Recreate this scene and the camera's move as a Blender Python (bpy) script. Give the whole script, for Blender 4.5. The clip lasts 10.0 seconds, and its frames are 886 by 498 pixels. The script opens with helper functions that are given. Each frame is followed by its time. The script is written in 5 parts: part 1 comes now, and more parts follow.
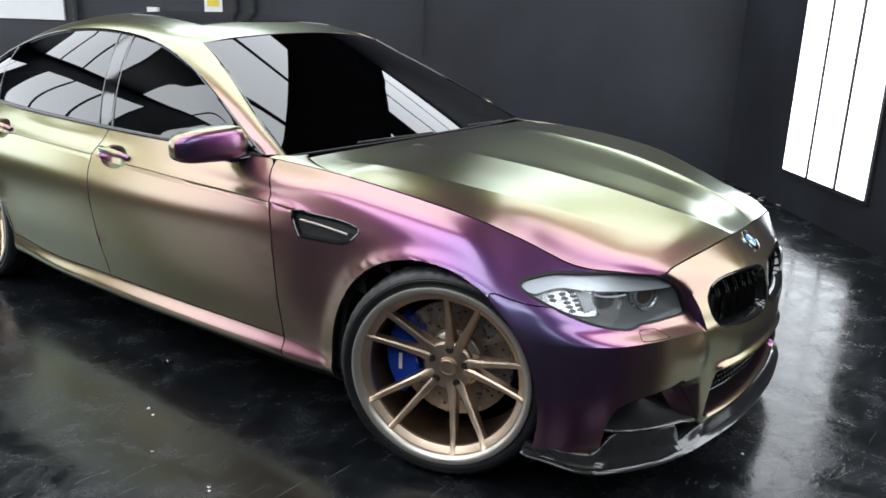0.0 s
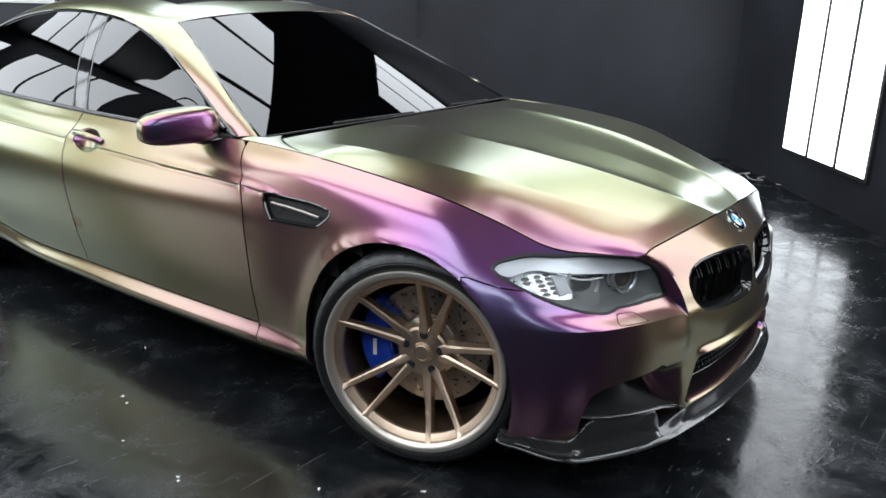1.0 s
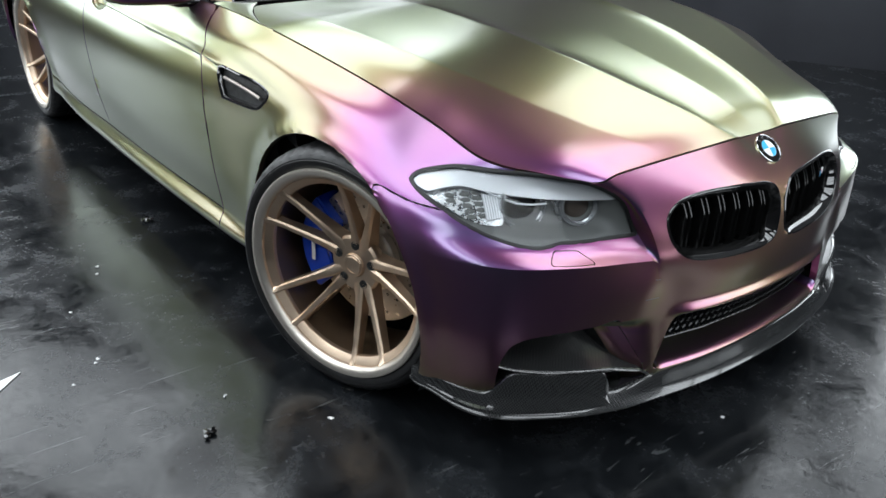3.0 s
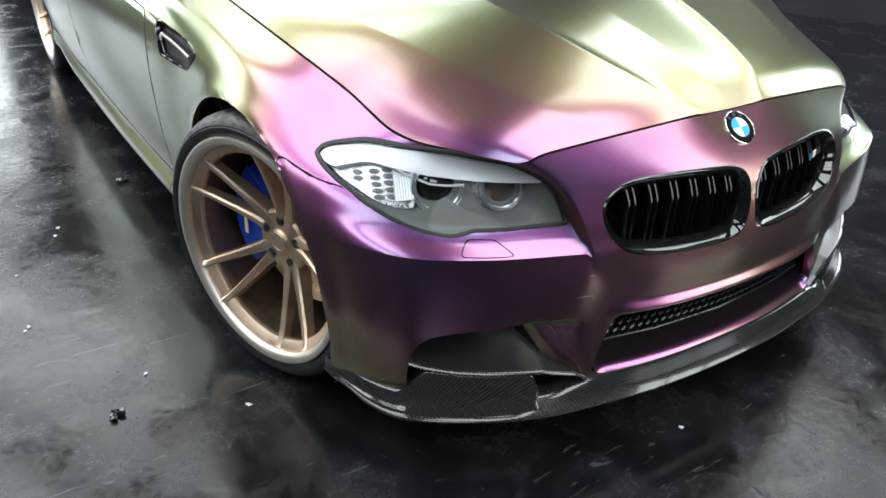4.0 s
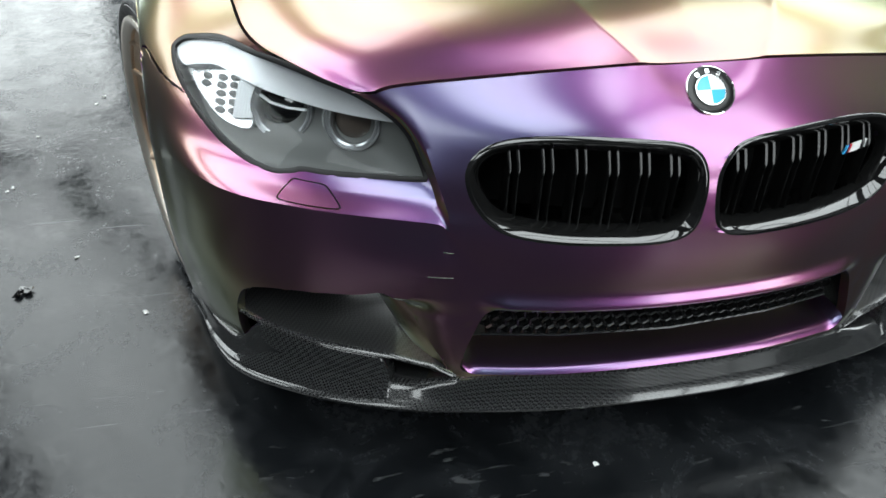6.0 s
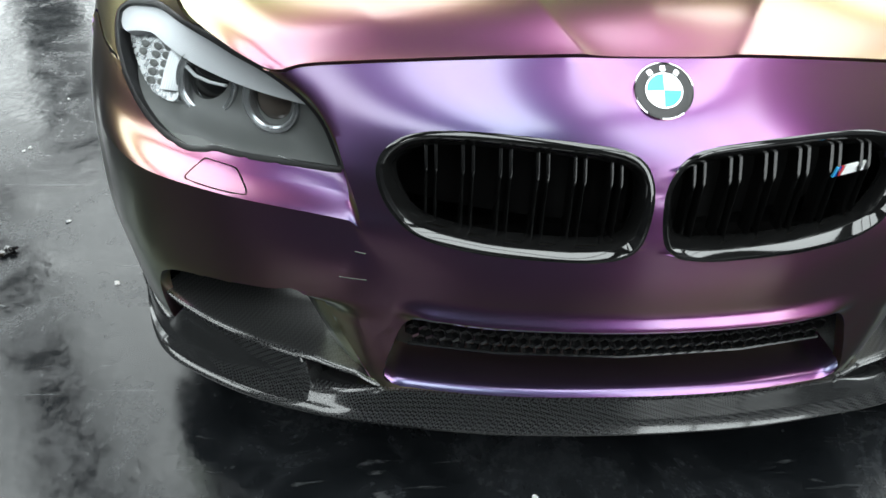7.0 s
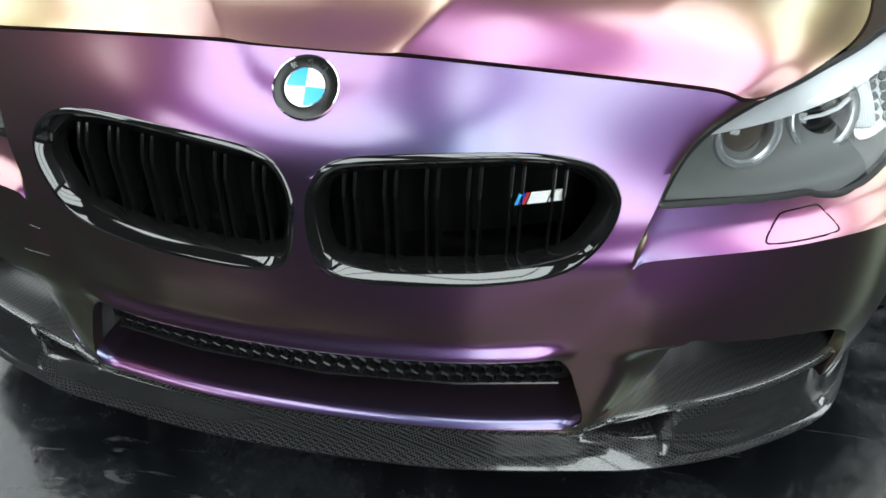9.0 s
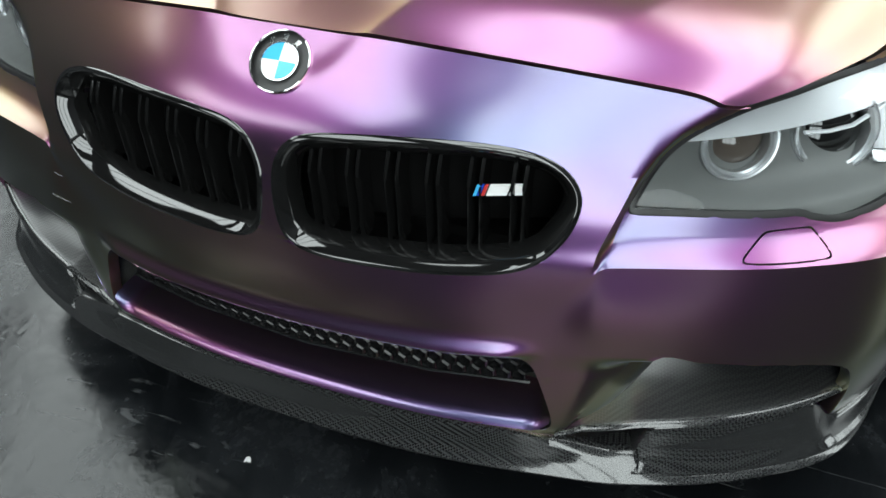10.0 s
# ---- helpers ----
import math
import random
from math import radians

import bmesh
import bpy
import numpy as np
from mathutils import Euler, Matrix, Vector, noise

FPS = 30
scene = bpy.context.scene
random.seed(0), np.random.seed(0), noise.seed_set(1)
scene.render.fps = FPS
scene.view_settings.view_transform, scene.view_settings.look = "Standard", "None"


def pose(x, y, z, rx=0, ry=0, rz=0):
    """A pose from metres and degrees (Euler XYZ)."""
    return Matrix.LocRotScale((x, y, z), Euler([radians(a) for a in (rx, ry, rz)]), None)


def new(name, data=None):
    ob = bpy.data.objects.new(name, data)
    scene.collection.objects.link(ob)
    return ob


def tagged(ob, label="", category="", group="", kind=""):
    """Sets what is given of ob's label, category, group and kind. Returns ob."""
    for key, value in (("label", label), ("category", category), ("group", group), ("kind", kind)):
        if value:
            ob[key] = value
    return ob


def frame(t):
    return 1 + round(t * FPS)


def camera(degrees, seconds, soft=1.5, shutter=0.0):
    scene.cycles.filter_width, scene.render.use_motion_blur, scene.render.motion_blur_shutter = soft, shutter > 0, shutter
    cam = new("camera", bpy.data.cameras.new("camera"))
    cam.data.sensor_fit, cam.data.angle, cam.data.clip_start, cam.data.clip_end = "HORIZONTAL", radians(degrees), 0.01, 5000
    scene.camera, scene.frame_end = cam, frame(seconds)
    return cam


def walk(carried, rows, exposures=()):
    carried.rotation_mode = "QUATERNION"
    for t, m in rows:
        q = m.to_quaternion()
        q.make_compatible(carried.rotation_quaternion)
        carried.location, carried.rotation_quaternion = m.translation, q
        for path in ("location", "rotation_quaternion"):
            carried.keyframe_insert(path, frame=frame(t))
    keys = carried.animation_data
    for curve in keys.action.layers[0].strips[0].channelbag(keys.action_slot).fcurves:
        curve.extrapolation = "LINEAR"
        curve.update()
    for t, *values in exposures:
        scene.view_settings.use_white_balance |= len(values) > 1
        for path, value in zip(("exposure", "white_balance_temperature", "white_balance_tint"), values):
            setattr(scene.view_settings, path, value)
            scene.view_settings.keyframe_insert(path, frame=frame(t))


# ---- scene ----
cam = camera(57.42, 10.0, soft=1.6)
PATH = [
    (0, 1.381, -2.731, 1.446, 73.23, -1.78, 37.14),
    (0.5, 1.400, -2.701, 1.441, 73.03, -1.46, 36.90),
    (1, 1.423, -2.608, 1.424, 72.04, -1.17, 37.56),
    (1.5, 1.406, -2.420, 1.420, 70.21, -0.66, 38.79),
    (2, 1.470, -2.227, 1.405, 68.02, -1.03, 42.35),
    (2.5, 1.584, -2.051, 1.377, 66.05, -2.09, 47.53),
    (4, 1.701, -1.452, 1.333, 60.67, -1.73, 57.83),
    (4.5, 1.697, -1.241, 1.317, 60.07, -2.20, 59.52),
    (5, 1.672, -1.030, 1.306, 57.83, -1.63, 63.27),
    (5.5, 1.695, -0.829, 1.272, 55.42, -1.86, 70.86),
    (7, 1.610, -0.351, 1.188, 53.14, -1.37, 87.21),
    (7.5, 1.554, -0.196, 1.183, 51.77, -1.07, 89.03),
    (8, 1.489, -0.033, 1.184, 50.43, -0.70, 91.33),
    (9, 1.463, 0.294, 1.176, 50.75, -0.65, 99.43),
    (9.5, 1.404, 0.380, 1.169, 50.36, 0.05, 103.52),
    (10, 1.404, 0.509, 1.172, 49.90, 0.94, 110.91),
]
walk(cam, [(t, pose(x, y, z, rx, ry, rz)) for t, x, y, z, rx, ry, rz in PATH],
     exposures=((0, -0.34, 6280, 10), (2.5, -0.24, 6280, 9), (4.5, 0.15, 6400, 6), (5.5, 0.06, 6420, 5), (7, 0.22, 6450, 4), (8.5, 0.25, 6450, 3), (10, 0.08, 6450, 2)))

# ---- light: the tube-light panels of the room carry all of it; the world is only the dim rest of the hall ----
world = bpy.data.worlds.new("hall")
scene.world = world
world.use_nodes = True
world.node_tree.nodes["Background"].inputs[0].default_value = (0.018, 0.0195, 0.022, 1)
world.node_tree.nodes["Background"].inputs[1].default_value = 1.0
PANEL_GLOW = 5.7

# ---- materials ----
def shader(name, colour=(0.5, 0.5, 0.5), rough=0.5, metal=0.0, **more):
    mat = bpy.data.materials.new(name)
    mat.use_nodes = True
    b = mat.node_tree.nodes["Principled BSDF"]
    b.inputs["Base Color"].default_value = (*colour, 1)
    b.inputs["Roughness"].default_value = rough
    b.inputs["Metallic"].default_value = metal
    for key, value in more.items():
        b.inputs[key.replace("_", " ")].default_value = value
    return mat


def nodes_of(mat):
    return mat.node_tree.nodes, mat.node_tree.links, mat.node_tree.nodes["Principled BSDF"]


def grain(mat, scale, low, high, detail=6, socket="Roughness"):
    """Noise that varies one value of the surface between low and high."""
    n, l, b = nodes_of(mat)
    co = n.new("ShaderNodeTexCoord")
    t = n.new("ShaderNodeTexNoise")
    t.inputs["Scale"].default_value, t.inputs["Detail"].default_value = scale, detail
    r = n.new("ShaderNodeMapRange")
    r.inputs["From Min"].default_value, r.inputs["From Max"].default_value = 0.35, 0.65
    r.inputs["To Min"].default_value, r.inputs["To Max"].default_value = low, high
    l.new(co.outputs["Object"], t.inputs["Vector"])
    l.new(t.outputs["Fac"], r.inputs["Value"])
    l.new(r.outputs["Result"], b.inputs[socket])
    return r


def mottle(mat, scale, dark, light, detail=8, low=0.35, high=0.65):
    """Noise that varies the base colour between two shades."""
    n, l, b = nodes_of(mat)
    co = n.new("ShaderNodeTexCoord")
    t = n.new("ShaderNodeTexNoise")
    t.inputs["Scale"].default_value, t.inputs["Detail"].default_value = scale, detail
    r = n.new("ShaderNodeValToRGB")
    r.color_ramp.elements[0].position, r.color_ramp.elements[1].position = low, high
    r.color_ramp.elements[0].color, r.color_ramp.elements[1].color = (*dark, 1), (*light, 1)
    l.new(co.outputs["Object"], t.inputs["Vector"])
    l.new(t.outputs["Fac"], r.inputs["Fac"])
    l.new(r.outputs["Color"], b.inputs["Base Color"])
    return r


def bump(mat, scale, strength, distance=0.002, detail=4):
    n, l, b = nodes_of(mat)
    co = n.new("ShaderNodeTexCoord")
    t = n.new("ShaderNodeTexNoise")
    t.inputs["Scale"].default_value, t.inputs["Detail"].default_value = scale, detail
    k = n.new("ShaderNodeBump")
    k.inputs["Strength"].default_value, k.inputs["Distance"].default_value = strength, distance
    l.new(co.outputs["Object"], t.inputs["Vector"])
    l.new(t.outputs["Fac"], k.inputs["Height"])
    l.new(k.outputs["Normal"], b.inputs["Normal"])


def glow(name, colour, strength):
    mat = bpy.data.materials.new(name)
    mat.use_nodes = True
    n, l = mat.node_tree.nodes, mat.node_tree.links
    n.remove(n["Principled BSDF"])
    e = n.new("ShaderNodeEmission")
    e.inputs[0].default_value, e.inputs[1].default_value = (*colour, 1), strength
    l.new(e.outputs[0], n["Material Output"].inputs["Surface"])
    return mat


def clear(name, tint, rough=0.02, ior=1.5):
    """Thin pane: lets the tinted light through and mirrors by Fresnel."""
    mat = bpy.data.materials.new(name)
    mat.use_nodes = True
    n, l = mat.node_tree.nodes, mat.node_tree.links
    n.remove(n["Principled BSDF"])
    t, g, f, m = (n.new("ShaderNode" + k) for k in ("BsdfTransparent", "BsdfGlossy", "Fresnel", "MixShader"))
    t.inputs[0].default_value = (*tint, 1)
    g.inputs["Color"].default_value, g.inputs["Roughness"].default_value = (1, 1, 1, 1), rough
    f.inputs[0].default_value = ior
    l.new(f.outputs[0], m.inputs[0])
    l.new(t.outputs[0], m.inputs[1])
    l.new(g.outputs[0], m.inputs[2])
    l.new(m.outputs[0], n["Material Output"].inputs["Surface"])
    return mat


# satin colour-shift wrap: an interference film over a dark base
WRAP = shader("colour_shift_wrap", (0.012, 0.01, 0.012), 0.295, 0.0, IOR=2.6, Thin_Film_Thickness=490, Thin_Film_IOR=1.445, Coat_Weight=1.0, Coat_Roughness=0.18, Coat_IOR=1.88)
bump(WRAP, 900, 0.02, 0.0003, 2)
BLACK_WALL = shader("black_wall_paint", (0.02, 0.022, 0.026), 0.55)
mottle(BLACK_WALL, 1.3, (0.010, 0.011, 0.0155), (0.020, 0.022, 0.0285))
bump(BLACK_WALL, 60, 0.15)
FLOOR = shader("black_epoxy_floor", (0.012, 0.0135, 0.016), 0.2, Specular_IOR_Level=0.38)


def floor_nodes(mat):
    """Rolled black epoxy: cloudy gloss, orange-peel relief in patches, dust veils, trodden scuffs and hair scratches."""
    n, l, b = nodes_of(mat)
    co = n.new("ShaderNodeTexCoord")

    def noise_of(scale, detail, rough=0.5, distort=0.0, stretch=None, turn=0.0):
        t = n.new("ShaderNodeTexNoise")
        t.inputs["Scale"].default_value, t.inputs["Detail"].default_value = scale, detail
        t.inputs["Roughness"].default_value, t.inputs["Distortion"].default_value = rough, distort
        if stretch:
            m = n.new("ShaderNodeMapping")
            m.inputs["Rotation"].default_value, m.inputs["Scale"].default_value = (0, 0, turn), stretch
            l.new(co.outputs["Object"], m.inputs["Vector"])
            l.new(m.outputs["Vector"], t.inputs["Vector"])
        else:
            l.new(co.outputs["Object"], t.inputs["Vector"])
        return t.outputs["Fac"]

    def ranged(value, low, high, to_low=0.0, to_high=1.0):
        r = n.new("ShaderNodeMapRange")
        r.interpolation_type = "SMOOTHSTEP"
        for key, v in (("From Min", low), ("From Max", high), ("To Min", to_low), ("To Max", to_high)):
            r.inputs[key].default_value = v
        l.new(value, r.inputs["Value"])
        return r.outputs["Result"]

    def maths(kind, a, c):
        m = n.new("ShaderNodeMath")
        m.operation = kind
        for k, v in enumerate((a, c)):
            if isinstance(v, (int, float)):
                m.inputs[k].default_value = v
            else:
                l.new(v, m.inputs[k])
        return m.outputs[0]

    def blend(fac, low, high):
        m = n.new("ShaderNodeMixRGB")
        l.new(fac, m.inputs["Fac"])
        for key, v in (("Color1", low), ("Color2", high)):
            if isinstance(v, tuple):
                m.inputs[key].default_value = (*v, 1)
            else:
                l.new(v, m.inputs[key])
        return m.outputs["Color"]

    patch = noise_of(1.7, 3)
    cloud = noise_of(4.5, 10, 0.68, 0.7)
    speck = noise_of(55, 8, 0.72)
    scuff = noise_of(26, 6, 0.65, 1.2, (1.0, 0.22, 1.0), 0.5)
    hair = noise_of(60, 4, 0.6, 0.3, (1.0, 0.035, 1.0), -0.35)
    veil = ranged(cloud, 0.44, 0.72)
    colour = blend(veil, (0.0050, 0.0058, 0.0068), (0.020, 0.022, 0.025))
    marks = maths("MULTIPLY", ranged(scuff, 0.60, 0.72), ranged(patch, 0.46, 0.60))
    hairs = maths("MULTIPLY", ranged(hair, 0.655, 0.70), ranged(patch, 0.58, 0.44))
    dust = maths("MULTIPLY", ranged(speck, 0.60, 0.74), ranged(cloud, 0.42, 0.60))
    colour = blend(maths("MULTIPLY", maths("ADD", marks, maths("ADD", dust, hairs)), 0.6), colour, (0.085, 0.088, 0.092))
    l.new(colour, b.inputs["Base Color"])
    gloss = maths("ADD", ranged(cloud, 0.34, 0.70, 0.09, 0.27), ranged(speck, 0.35, 0.70, 0.0, 0.09))
    gloss = maths("ADD", gloss, maths("MULTIPLY", marks, 0.22))
    l.new(gloss, b.inputs["Roughness"])
    peel = maths("MULTIPLY", noise_of(34, 3, 0.5, 0.4), ranged(patch, 0.42, 0.62, 0.10, 0.75))
    relief = maths("ADD", peel, maths("MULTIPLY", noise_of(7, 3), 1.6))
    k = n.new("ShaderNodeBump")
    k.inputs["Strength"].default_value, k.inputs["Distance"].default_value = 0.16, 0.005
    l.new(relief, k.inputs["Height"])
    l.new(k.outputs["Normal"], b.inputs["Normal"])


floor_nodes(FLOOR)
TUBE = glow("tube_light_diffuser", (0.93, 0.97, 1.0), PANEL_GLOW)
GLOSS_BLACK = shader("gloss_black_plastic", (0.006, 0.006, 0.006), 0.06, IOR=1.75)
MATT_BLACK = shader("matt_black_plastic", (0.012, 0.012, 0.012), 0.6)
grain(MATT_BLACK, 40, 0.5, 0.75)
SLAT_BLACK = shader("satin_black_slat", (0.005, 0.005, 0.005), 0.16, IOR=1.42)
# blacker than the matt plastic: shade behind the slats put into the colour
SHADE_BLACK = shader("shaded_black_plastic", (0.004, 0.004, 0.004), 0.85, Specular_IOR_Level=0.15)
RUBBER = shader("tyre_rubber", (0.006, 0.006, 0.0065), 0.5)
grain(RUBBER, 25, 0.38, 0.6)
BRONZE = shader("satin_bronze_alloy", (0.66, 0.515, 0.385), 0.4, 1.0)
grain(BRONZE, 30, 0.34, 0.48)
# the wheel's bronze, darkened for the shade inside the rim
BARREL = shader("shaded_bronze_barrel", (0.32, 0.225, 0.145), 0.45, 1.0)
grain(BARREL, 20, 0.34, 0.5)
RIM_LIP = shader("machined_rim_lip", (0.66, 0.61, 0.54), 0.36, 0.85)
STEEL = shader("brake_steel", (0.42, 0.38, 0.34), 0.35, 1.0)
grain(STEEL, 60, 0.25, 0.5)
BLUE = shader("blue_caliper_paint", (0.01, 0.05, 0.42), 0.25)
CHROME = shader("chrome", (0.82, 0.82, 0.82), 0.07, 1.0)
WHITE = shader("white_paint", (0.8, 0.8, 0.8), 0.35)
SKY_BLUE = shader("light_blue_enamel", (0.06, 0.4, 0.75), 0.2)
RED = shader("red_paint", (0.5, 0.03, 0.03), 0.3)
CARBON = shader("lacquered_carbon_fibre", (0.03, 0.03, 0.032), 0.2, 0.0, Coat_Weight=0.9, Coat_Roughness=0.06)
def weave(mat, scale, dark, light):
    """Twill of a carbon cloth: two crossed sets of narrow bands."""
    n, l, b = nodes_of(mat)
    co, ch = n.new("ShaderNodeTexCoord"), n.new("ShaderNodeTexChecker")
    turn = n.new("ShaderNodeMapping")
    turn.inputs["Rotation"].default_value = (0.4, 0.3, 0.78)
    ch.inputs["Scale"].default_value = scale
    ch.inputs["Color1"].default_value, ch.inputs["Color2"].default_value = (*dark, 1), (*light, 1)
    l.new(co.outputs["Object"], turn.inputs["Vector"])
    l.new(turn.outputs["Vector"], ch.inputs["Vector"])
    l.new(ch.outputs["Color"], b.inputs["Base Color"])


weave(CARBON, 270, (0.009, 0.009, 0.010), (0.034, 0.035, 0.035))
CARBON_SATIN = shader("satin_carbon_fibre", (0.03, 0.03, 0.032), 0.38, 0.0, Coat_Weight=0.7, Coat_Roughness=0.2)
weave(CARBON_SATIN, 270, (0.006, 0.006, 0.007), (0.024, 0.025, 0.025))
TRIM = shader("satin_black_trim", (0.05, 0.05, 0.052), 0.3)
SEAL_GREY = shader("grey_window_seal", (0.16, 0.165, 0.17), 0.35)
TINT = clear("tinted_window_glass", (0.03, 0.03, 0.035), 0.015, 1.6)
LENS = clear("headlight_lens", (0.92, 0.94, 0.95), 0.02, 1.22)
LAMP_GREY = shader("headlight_bezel", (0.118, 0.121, 0.117), 0.42)
grain(LAMP_GREY, 60, 0.36, 0.5, 3)
LAMP_SILVER = shader("headlight_silver", (0.62, 0.63, 0.64), 0.22, 0.9)
grain(LAMP_SILVER, 90, 0.12, 0.40, 2)
SMOKED = shader("smoked_projector_glass", (0.075, 0.06, 0.05), 0.08, IOR=1.7)
LAMP_WHITE = shader("headlight_reflector", (0.70, 0.71, 0.73), 0.34, 0.4)
RING = shader("satin_silver_light_ring", (0.48, 0.49, 0.50), 0.24, 0.8)
CORD = shader("grey_cable", (0.3, 0.3, 0.3), 0.5)
MESH_GREY = shader("dark_grey_mesh", (0.014, 0.014, 0.015), 0.24)
PAPER = shader("white_paper", (0.75, 0.75, 0.74), 0.7)
YELLOW = shader("yellow_card", (0.7, 0.55, 0.05), 0.6)
INTERIOR = shader("dark_cabin_leather", (0.015, 0.014, 0.013), 0.6)

# ---- mesh helpers ----
def to_mesh(name, bm, mat, smooth=True, angle=35):
    me = bpy.data.meshes.new(name)
    bm.normal_update()
    bm.to_mesh(me)
    bm.free()
    me.materials.append(mat)
    if smooth:
        me.shade_smooth()
        me.set_sharp_from_angle(angle=radians(angle))
    return me


def part(name, bm, mat, parent=None, label="", smooth=True, angle=35):
    ob = new(name, to_mesh(name, bm, mat, smooth, angle))
    ob.parent = parent
    if label:
        ob["label"] = label
    return ob


def box_bm(sx, sy, sz, bevel=0.0, at=(0, 0, 0)):
    bm = bmesh.new()
    bmesh.ops.create_cube(bm, size=1, matrix=Matrix.Translation(at) @ Matrix.Diagonal((sx, sy, sz, 1)))
    if bevel:
        bmesh.ops.bevel(bm, geom=bm.edges[:], offset=bevel, segments=2, profile=0.5, affect="EDGES")
    return bm


def lathe_bm(profile, n=64, matrix=Matrix()):
    """Profile of (radius, height along z), turned round z."""
    bm = bmesh.new()
    rings = []
    for r, h in profile:
        rings.append([bm.verts.new(matrix @ Vector((r * math.cos(2 * math.pi * i / n), r * math.sin(2 * math.pi * i / n), h))) for i in range(n)])
    for a, b in zip(rings, rings[1:]):
        for i in range(n):
            bm.faces.new((a[i], a[(i + 1) % n], b[(i + 1) % n], b[i]))
    return bm


def tube_bm(points, radius, n=8, closed=False, flat=1.0):
    """A round bar along a line of points."""
    bm = bmesh.new()
    pts = [Vector(p) for p in points]
    rings = []
    m = len(pts)
    for i, p in enumerate(pts):
        a = pts[i - 1] if i or closed else p
        b = pts[(i + 1) % m] if i < m - 1 or closed else p
        d = (b - a).normalized()
        up = Vector((0, 0, 1)) if abs(d.z) < 0.9 else Vector((1, 0, 0))
        s = d.cross(up).normalized()
        u = s.cross(d)
        rings.append([bm.verts.new(p + radius * (math.cos(2 * math.pi * k / n) * s + flat * math.sin(2 * math.pi * k / n) * u)) for k in range(n)])
    for i in range(m if closed else m - 1):
        a, b = rings[i], rings[(i + 1) % m]
        for k in range(n):
            bm.faces.new((a[k], a[(k + 1) % n], b[(k + 1) % n], b[k]))
    if not closed:
        bm.faces.new(rings[0][::-1])
        bm.faces.new(rings[-1])
    return bm


def spline(points, t):
    """Catmull-Rom through points; t runs from 0 to len - 1."""
    n = len(points)
    i = min(max(int(math.floor(t)), 0), n - 2)
    f = t - i
    p1, p2 = Vector(points[i]), Vector(points[i + 1])
    p0 = Vector(points[i - 1]) if i > 0 else 2 * p1 - p2
    p3 = Vector(points[i + 2]) if i + 2 < n else 2 * p2 - p1
    return 0.5 * (2 * p1 + (p2 - p0) * f + (2 * p0 - 5 * p1 + 4 * p2 - p3) * f * f + (3 * p1 - p0 - 3 * p2 + p3) * f ** 3)


def smooth_line(points, steps=8, closed=False):
    pts = [Vector(p) for p in points]
    if closed:
        pts = [pts[-1]] + pts + pts[:2]
        return [spline(pts, 1 + i / steps) for i in range((len(pts) - 3) * steps)]
    return [spline(pts, i / steps) for i in range((len(pts) - 1) * steps + 1)]


def step(a, b, x):
    t = min(max((x - a) / (b - a), 0.0), 1.0)
    return t * t * (3 - 2 * t)


def inside_many(poly, pts):
    hit = np.zeros(len(pts), bool)
    x, y = pts[:, 0], pts[:, 1]
    p = np.array(poly)
    q = np.roll(p, 1, axis=0)
    for (xi, yi), (xj, yj) in zip(p, q):
        if yi == yj:
            continue
        c = ((yi > y) != (yj > y)) & (x < (xj - xi) * (y - yi) / (yj - yi) + xi)
        hit ^= c
    return hit


def outward(bm, centre=(-1.6, 0, 0.4)):
    """Turn all the faces away from the middle of the car by their majority."""
    bm.normal_update()
    c = Vector(centre)
    s = sum(f.calc_area() * (1 if f.normal.dot(f.calc_center_median() - c) > 0 else -1) for f in bm.faces)
    return flipped(bm) if s < 0 else bm


def finish_panel(bm, gap, flange):
    """Draws the edge of a panel in by half the shut gap and folds it inwards."""
    outward(bm)
    bm.normal_update()
    rim = [e for e in bm.edges if len(e.link_faces) == 1]
    move = {}
    for e in rim:
        a, b = e.verts
        third = next(v for v in e.link_faces[0].verts if v not in e.verts)
        d = (b.co - a.co)
        if d.length < 1e-7:
            continue
        d.normalize()
        w = third.co - a.co
        w = w - d * w.dot(d)
        if w.length < 1e-9:
            continue
        w.normalize()
        for v in (a, b):
            move.setdefault(v, Vector())
            move[v] += w
    normal = {v: v.normal.copy() for v in move}
    for v, w in move.items():
        if w.length > 1e-6:
            v.co += w.normalized() * gap
    if flange:
        low = {v: bm.verts.new(v.co - normal[v] * flange) for v in move}
        for e in rim:
            a, b = e.verts
            if a in low and b in low:
                lp = e.link_loops[0]
                s, t = lp.vert, lp.link_loop_next.vert
                try:
                    bm.faces.new((t, s, low[s], low[t]))
                except ValueError:
                    pass
    return bm


def sheet_bm(place, nu, nv, gap=0.0018, flange=0.014):
    """A whole patch place(u, v), u from -1 to 1 and v from 0 to 1, as a panel."""
    bm = bmesh.new()
    rows = [[bm.verts.new(place(-1 + 2 * i / nu, k / nv)) for i in range(nu + 1)] for k in range(nv + 1)]
    for r, s in zip(rows, rows[1:]):
        for i in range(nu):
            bm.faces.new((r[i], r[i + 1], s[i + 1], s[i]))
    return finish_panel(bm, gap, flange)


